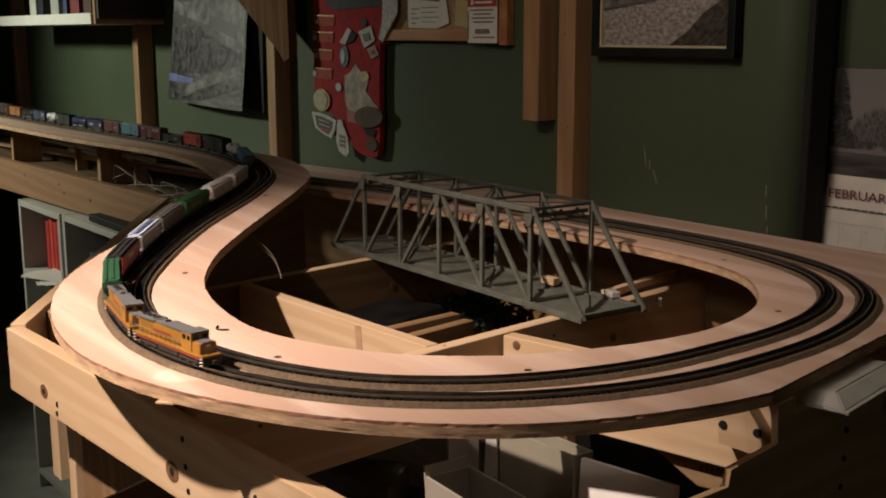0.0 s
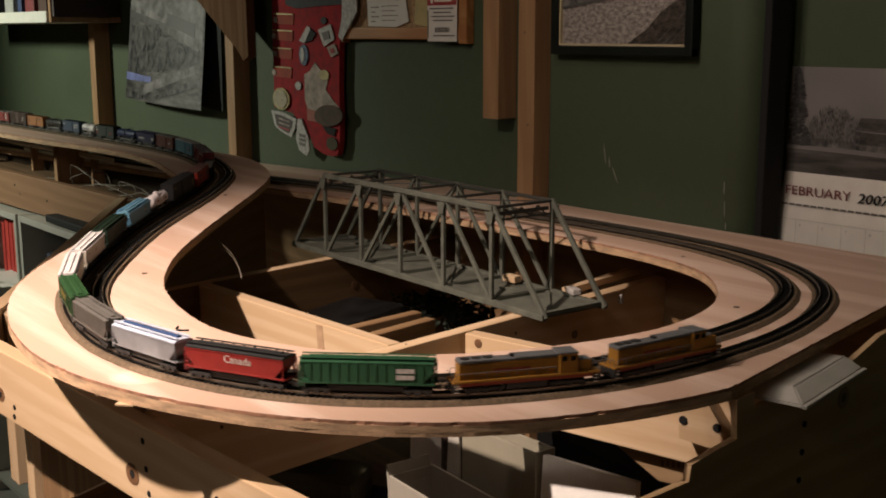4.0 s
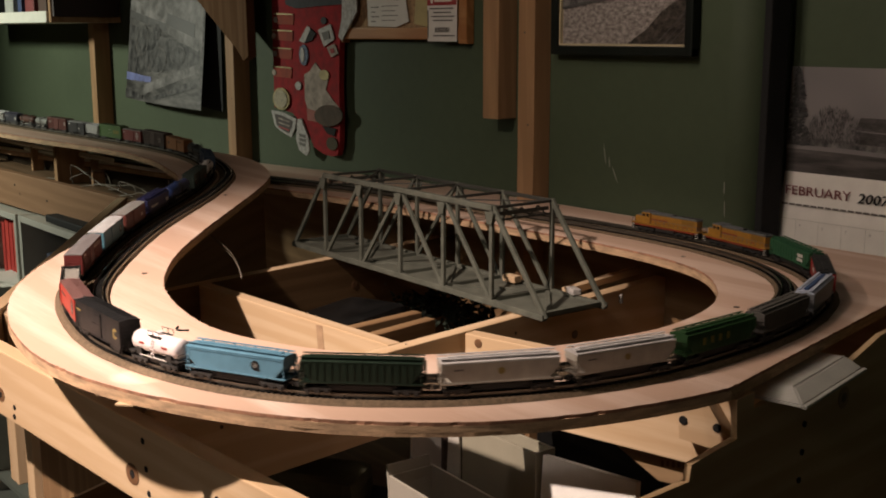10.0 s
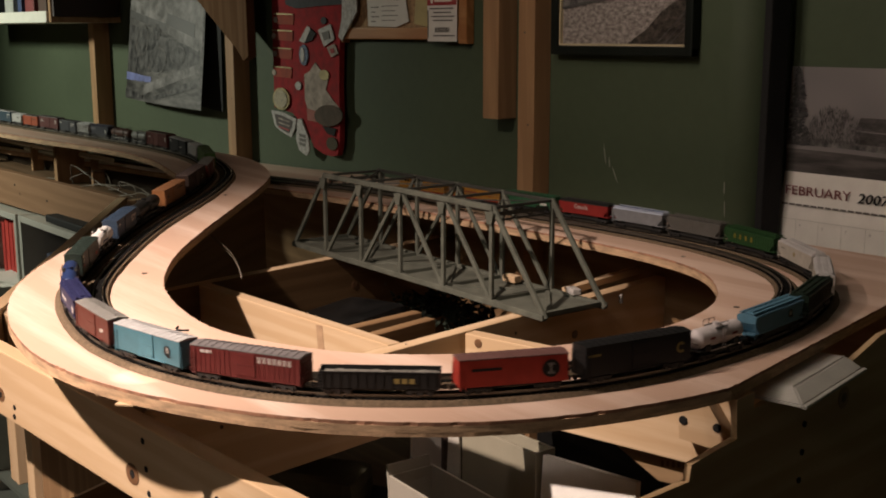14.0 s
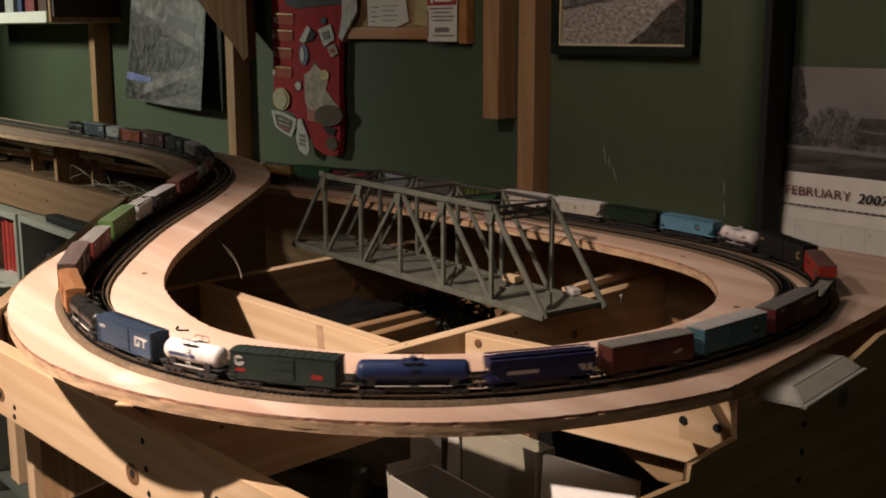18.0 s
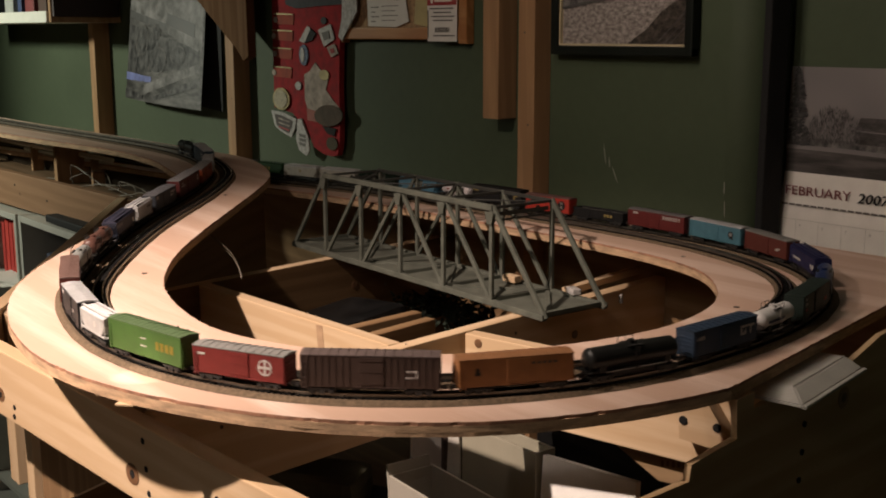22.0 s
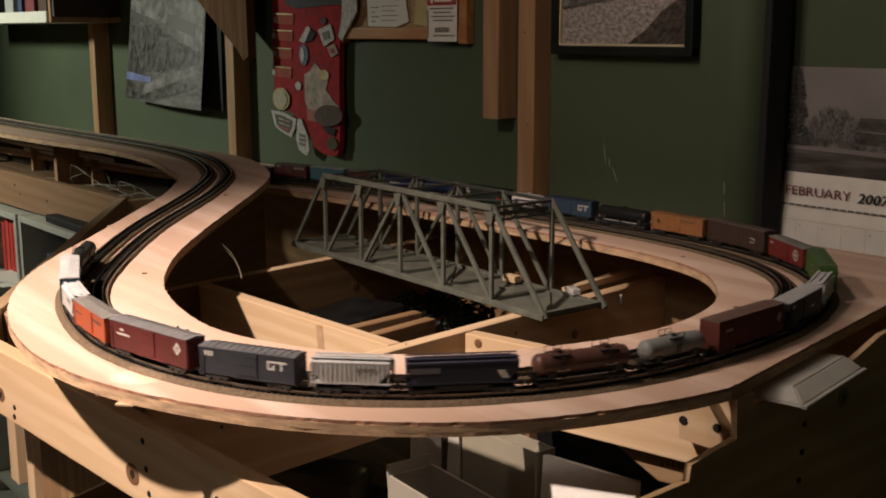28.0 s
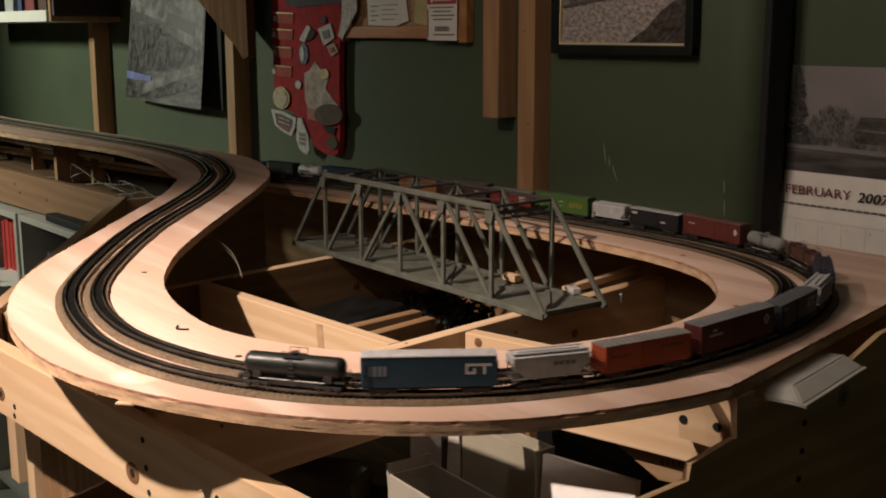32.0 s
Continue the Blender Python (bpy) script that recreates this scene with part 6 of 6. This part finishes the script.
    marks(base, [(-0.012, 0.0185, 0.03, 0.0022, paint((0.3, 0.05, 0.02))), (0.033, 0.0145, 0.006, 0.0012, paint((0.3, 0.05, 0.02)))], 0.0062)
    return base


BLACKINK, REDSIGN, YELLOWSIGN = paint((0.012, 0.012, 0.012)), paint((0.35, 0.03, 0.02)), paint((0.3, 0.23, 0.03))
GOLD = paint((0.4, 0.3, 0.1))


def initials(x, z, h):
    """A square device like two joined block letters, drawn as plain bars."""
    t = h * 0.24
    return [([(x - h * 1.1, z - h / 2), (x - h * 1.1 + t, z - h / 2), (x - h * 1.1 + t, z + h / 2), (x - h * 1.1, z + h / 2)],), (x - h * 0.55, z + h / 2 - t / 2, h * 1.0, t), (x - h * 0.6, z - h / 2 + t / 2, h * 0.85, t),
            (x - h * 0.3, z - h * 0.2, t, h * 0.5), (x + h * 0.62, z + h / 2 - t / 2, h * 1.25, t), (x + h * 0.62, z - t / 2, t, h - t)]


def disc(x, z, r, m_=None):
    out = [(x + r * math.cos(2 * math.pi * k / 16), z + r * math.sin(2 * math.pi * k / 16)) for k in range(16)]
    return (out, m_) if m_ else (out,)


def rows_of_bars(x, z, n, w, h, gap, m_=None):
    return [((x + (k - (n - 1) / 2) * (w + gap), z, w, h) + ((m_,) if m_ else ())) for k in range(n)]


LENGTHS = [0.1298, 0.1294, 0.1144, 0.1044, 0.1016, 0.1049, 0.1074, 0.1073, 0.1049, 0.1054, 0.1034, 0.0772, 0.1174, 0.0988, 0.1045, 0.1128, 0.1036, 0.0975, 0.0986, 0.1013, 0.1013,
           0.0757, 0.1012, 0.1038, 0.1033, 0.1181, 0.0972, 0.1152, 0.0709, 0.0985, 0.1141, 0.081, 0.0984, 0.0973, 0.0715, 0.0993, 0.1194, 0.0996, 0.0742, 0.1143, 0.0974]
G = LENGTHS
GREYROOF, SILVER = (0.3, 0.29, 0.27), (0.34, 0.34, 0.33)
TRAIN = [
    locomotive(G[0], "yellow diesel locomotive with grey roof, leading the train", True),
    locomotive(G[1], "yellow diesel locomotive with grey roof, second in the train"),
    hopper(G[2], (0.03, 0.12, 0.055), "green ribbed covered hopper car with white sign", shapes=[(0.03, 0.021, 0.014, 0.0035), (0.03, 0.016, 0.014, 0.0035)]),
    hopper(G[3], (0.32, 0.025, 0.02), "red smooth hopper car with black roof and lettering", (0.03, 0.03, 0.03), ribs=0, low=(0.02, 0.02, 0.02)),
    hopper(G[4], (0.27, 0.275, 0.29), "pale grey hopper car with blue roof stripes", (0.42, 0.46, 0.55), ribs=0, stripe=(0.05, 0.1, 0.24)),
    hopper(G[5], (0.15, 0.14, 0.125), "dull grey ribbed covered hopper car", ribs=20),
    hopper(G[6], (0.025, 0.085, 0.025), "bright green ribbed covered hopper car", ribs=20, shapes=rows_of_bars(-0.01, 0.019, 4, 0.004, 0.006, 0.007, YELLOWSIGN)),
    hopper(G[7], (0.39, 0.36, 0.31), "cream smooth covered hopper car", (0.5, 0.48, 0.47), ribs=0, shapes=[disc(0.0, 0.019, 0.0028, GOLD), (-0.034, 0.021, 0.008, 0.0012, GREYINK)], low=(0.05, 0.035, 0.03)),
    hopper(G[8], (0.39, 0.36, 0.31), "cream smooth covered hopper car", (0.5, 0.48, 0.47), ribs=0, shapes=[disc(0.0, 0.019, 0.0028, GOLD), (-0.034, 0.021, 0.008, 0.0012, GREYINK)], low=(0.05, 0.035, 0.03)),
    hopper(G[9], (0.008, 0.024, 0.012), "dark green ribbed covered hopper car", ribs=16),
    hopper(G[10], (0.14, 0.32, 0.45), "light blue hopper car with a round black sign", ribs=0, shapes=[disc(0.02, 0.019, 0.004, BLACKINK), disc(0.02, 0.019, 0.0022), (0.022, 0.0155, 0.005, 0.0014, BLACKINK)]),
    tank_car(G[11], (0.6, 0.55, 0.55), "short white tank car with a ladder", shapes=[(-0.015, 0.019, 0.007, 0.002, REDSIGN), (0.016, 0.019, 0.008, 0.002, REDSIGN)]),
    boxcar(G[12], (0.014, 0.014, 0.015), "long black high boxcar with a pale ring sign", top=0.0315, shapes=[(ring(0.043, 0.019, 0.0026, 0.0048, 40, 320), GOLD), (-0.045, 0.024, 0.012, 0.002, GOLD)]),
    boxcar(G[13], (0.5, 0.045, 0.028), "orange-red boxcar with a round black sign", (0.2, 0.1, 0.09), shapes=[disc(0.03, 0.018, 0.0072, BLACKINK), (0.03, 0.018, 0.0022, 0.009), (0.03, 0.0215, 0.006, 0.002), (0.03, 0.0145, 0.006, 0.002), (-0.022, 0.0205, 0.024, 0.0022, BLACKINK)], door=False),
    gondola(G[14], (0.014, 0.014, 0.014), "black gondola car loaded with gravel", shapes=rows_of_bars(0.02, 0.013, 3, 0.004, 0.004, 0.0018, GOLD)),
    boxcar(G[15], (0.15, 0.022, 0.02), "maroon ribbed boxcar with white lettering bars", (0.22, 0.2, 0.2), ribs=22, shapes=[(-0.036, 0.025, 0.011, 0.0026)] + rows_of_bars(0.028, 0.0235, 7, 0.0028, 0.005, 0.0018)),
    boxcar(G[16], (0.085, 0.22, 0.28), "teal-blue boxcar with a round black sign", (0.36, 0.36, 0.36), shapes=[disc(0.03, 0.018, 0.0046, BLACKINK), disc(0.03, 0.0185, 0.0026), (0.032, 0.0135, 0.006, 0.0015, BLACKINK)]),
    boxcar(G[17], (0.14, 0.035, 0.025), "red-brown boxcar with a small white sign", GREYROOF, shapes=[(0.025, 0.0155, 0.008, 0.002), (0.028, 0.017, 0.006, 0.0015)]),
    hopper(G[18], (0.02, 0.022, 0.085), "navy blue smooth covered hopper car", ribs=0, shapes=[(-0.018, 0.0165, 0.026, 0.003), ([(0.028, 0.019), (0.034, 0.019), (0.036, 0.0135), (0.032, 0.0135)],), ([(0.036, 0.019), (0.041, 0.019), (0.039, 0.0135), (0.037, 0.0135)],)]),
    tank_car(G[19], (0.02, 0.04, 0.13), "bright blue tank car with side rails"),
    boxcar(G[20], (0.022, 0.038, 0.03), "dark green boxcar with a white and red sign", shapes=[(ring(-0.037, 0.022, 0.0022, 0.0044, 40, 330),), (-0.0345, 0.0205, 0.004, 0.0014), (-0.036, 0.0145, 0.009, 0.0028, REDSIGN), (0.03, 0.014, 0.009, 0.004, REDSIGN)]),
    tank_car(G[21], (0.62, 0.6, 0.58), "short white tank car on a black frame", shapes=[(-0.008, 0.0175, 0.03, 0.003, paint((0.05, 0.07, 0.2)))]),
    boxcar(G[22], (0.04, 0.07, 0.12), "blue boxcar with white block initials sign", shapes=initials(0.03, 0.019, 0.0085) + rows_of_bars(-0.036, 0.022, 4, 0.002, 0.003, 0.001)),
    tank_car(G[23], (0.014, 0.014, 0.013), "long black tank car with side rails", 0.0092, domes=1),
    boxcar(G[24], (0.4, 0.17, 0.06), "orange boxcar with a small black sign", (0.38, 0.18, 0.08), shapes=[([(-0.034, 0.016), (-0.029, 0.016), (-0.031, 0.022), (-0.033, 0.022)], BLACKINK)] + rows_of_bars(0.02, 0.0235, 6, 0.003, 0.002, 0.0014, BROWN)),
    boxcar(G[25], (0.075, 0.045, 0.035), "long dark brown high boxcar with a pale sign", (0.16, 0.12, 0.11), top=0.0325, ribs=20, shapes=[(0.033, 0.0205, 0.009, 0.0016), (0.0365, 0.018, 0.0016, 0.006), (0.031, 0.0155, 0.006, 0.0014)]),
    boxcar(G[26], (0.22, 0.03, 0.025), "red boxcar with a pale round cross sign", GREYROOF, shapes=[(ring(0.026, 0.018, 0.0054, 0.0066, 0, 350, 24),), (0.026, 0.018, 0.002, 0.0108), (0.026, 0.018, 0.0108, 0.002), (-0.035, 0.023, 0.008, 0.0018)]),
    boxcar(G[27], (0.075, 0.165, 0.035), "long bright green high boxcar with yellow lettering bars", (0.12, 0.19, 0.085), top=0.0325, door=False, shapes=rows_of_bars(0.03, 0.0195, 4, 0.0045, 0.007, 0.0022, YELLOWSIGN) + [(0.0, 0.023, 0.009, 0.0008), (0.0, 0.0165, 0.009, 0.0008)]),
    hopper(G[28], SILVER, "short silver covered hopper car", (0.45, 0.45, 0.45), ribs=0, bays=2, shapes=[disc(0.006, 0.0185, 0.0028)]),
    boxcar(G[29], (0.016, 0.016, 0.018), "black boxcar with pale roof and white sign", (0.36, 0.36, 0.36), shapes=[(-0.035, 0.0235, 0.011, 0.003), (0.018, 0.0155, 0.0085, 0.0022)]),
    boxcar(G[30], (0.15, 0.035, 0.025), "long red-brown high boxcar with a pale disc", (0.2, 0.12, 0.1), top=0.032, ribs=20, shapes=[disc(0.044, 0.021, 0.004), (-0.036, 0.0225, 0.012, 0.0018)]),
    tank_car(G[31], (0.3, 0.31, 0.29), "short pale grey tank car with railings", 0.0086),
    tank_car(G[32], (0.13, 0.06, 0.045), "rusty brown tank car with two hatches", 0.009, domes=2, bands=True, shapes=[(-0.02, 0.014, 0.012, 0.0018), (0.024, 0.0145, 0.012, 0.0018)]),
    hopper(G[33], (0.02, 0.024, 0.04), "dark navy covered hopper car with a grey panel", (0.05, 0.05, 0.08), ribs=0, shapes=[(-0.03, 0.021, 0.024, 0.0045, paint((0.14, 0.14, 0.15))), ([(0.026, 0.02), (0.032, 0.02), (0.036, 0.0135), (0.03, 0.0135)],)]),
    hopper(G[34], SILVER, "short silver ribbed covered hopper car", (0.4, 0.4, 0.4), ribs=16, bays=2, shapes=rows_of_bars(0.012, 0.0215, 4, 0.003, 0.003, 0.0012, GREYINK)),
    boxcar(G[35], (0.035, 0.04, 0.05), "dark grey-blue boxcar with white block initials sign", (0.15, 0.15, 0.16), shapes=initials(0.028, 0.0205, 0.0075) + rows_of_bars(-0.035, 0.024, 3, 0.002, 0.004, 0.001)),
    boxcar(G[36], (0.11, 0.018, 0.016), "long maroon high boxcar with a pale diamond sign", (0.26, 0.25, 0.25), top=0.0318, shapes=[([(0.042, 0.0275), (0.047, 0.022), (0.042, 0.0165), (0.037, 0.022)],), ([(0.042, 0.0245), (0.0445, 0.022), (0.042, 0.0195), (0.0395, 0.022)], REDSIGN), (-0.034, 0.021, 0.019, 0.0018), (-0.036, 0.025, 0.005, 0.0022)]),
    boxcar(G[37], (0.42, 0.08, 0.025), "orange-red boxcar with small dark lettering bars", (0.3, 0.28, 0.26), shapes=rows_of_bars(0.024, 0.0215, 6, 0.0026, 0.0028, 0.0016, BROWN) + rows_of_bars(-0.03, 0.0195, 5, 0.003, 0.0014, 0.001, BROWN)),
    hopper(G[38], SILVER, "short silver covered hopper car", (0.42, 0.42, 0.42), ribs=0, bays=2, shapes=rows_of_bars(0.01, 0.0205, 4, 0.004, 0.003, 0.001, GREYINK)),
    boxcar(G[39], (0.02, 0.055, 0.085), "long blue high boxcar with white block initials sign", (0.42, 0.42, 0.42), top=0.0315, door=False, shapes=initials(0.037, 0.021, 0.0085) + rows_of_bars(-0.04, 0.02, 4, 0.0028, 0.008, 0.001, paint((0.2, 0.24, 0.26)))),
    tank_car(G[40], (0.016, 0.02, 0.017), "black tank car, last in the train", 0.009, bands=False),
]
canada = TRAIN[3]
for s in (-1, 1):
    w_ = writing("lettering", "Canada", 0.0088, (0, 0, 0), LETTER, canada, 0.0001)
    w_.matrix_basis = pose(0.004, s * -0.0096, 0.0205, 90, 0, 0 if s > 0 else 180)

# head of the train along the line, by the clock
CLOCK = [(0, 6.152), (2, 6.4018), (3.5, 6.5835), (5.5, 6.828), (7.5, 7.0705), (9.5, 7.317), (11.5, 7.572), (13.5, 7.831), (14.5, 7.9603), (16.5, 8.228), (17.5, 8.3641), (18.5, 8.5084), (19.5, 8.6578),
         (20.5, 8.7988), (21.5, 8.9297), (22.5, 9.067), (23.5, 9.2159), (24.5, 9.3606), (25.5, 9.5004), (27.5, 9.7831), (28.5, 9.9231), (29.5, 10.0567), (30.5, 10.1921), (31.5, 10.3282), (32, 10.397)]


def motions():
    """Every car rides with its two trucks on the line."""
    times = [0.4 * k for k in range(81)]
    ct, cs = [t for t, s in CLOCK], [s for t, s in CLOCK]
    fine = np.linspace(0, 32, 641)
    pos = np.interp(fine, ct, cs)
    pad = np.r_[2 * pos[0] - pos[20:0:-1], pos, 2 * pos[-1] - pos[-2:-22:-1]]
    pos = np.convolve(pad, np.ones(41) / 41, "valid")
    back = 0.0
    for car, L in zip(TRAIN, LENGTHS):
        rows = []
        for t in times:
            s = float(np.interp(t, fine, pos)) - back - L / 2
            s -= 0.03 * min(1, max(0, (FOOT - s) / 1.1)) ** 1.5   # slack runs out on the climb
            a, b = on_line(s + 0.33 * L), on_line(s - 0.33 * L)
            d = a - b
            m = Matrix.Translation((a + b) / 2 - Vector((0, 0, 0.0012))) @ Euler((0, -math.atan2(d.z, d.xy.length), math.atan2(d.y, d.x))).to_matrix().to_4x4()
            rows.append((t, m))
        walk(car, rows)
        back += L


motions()
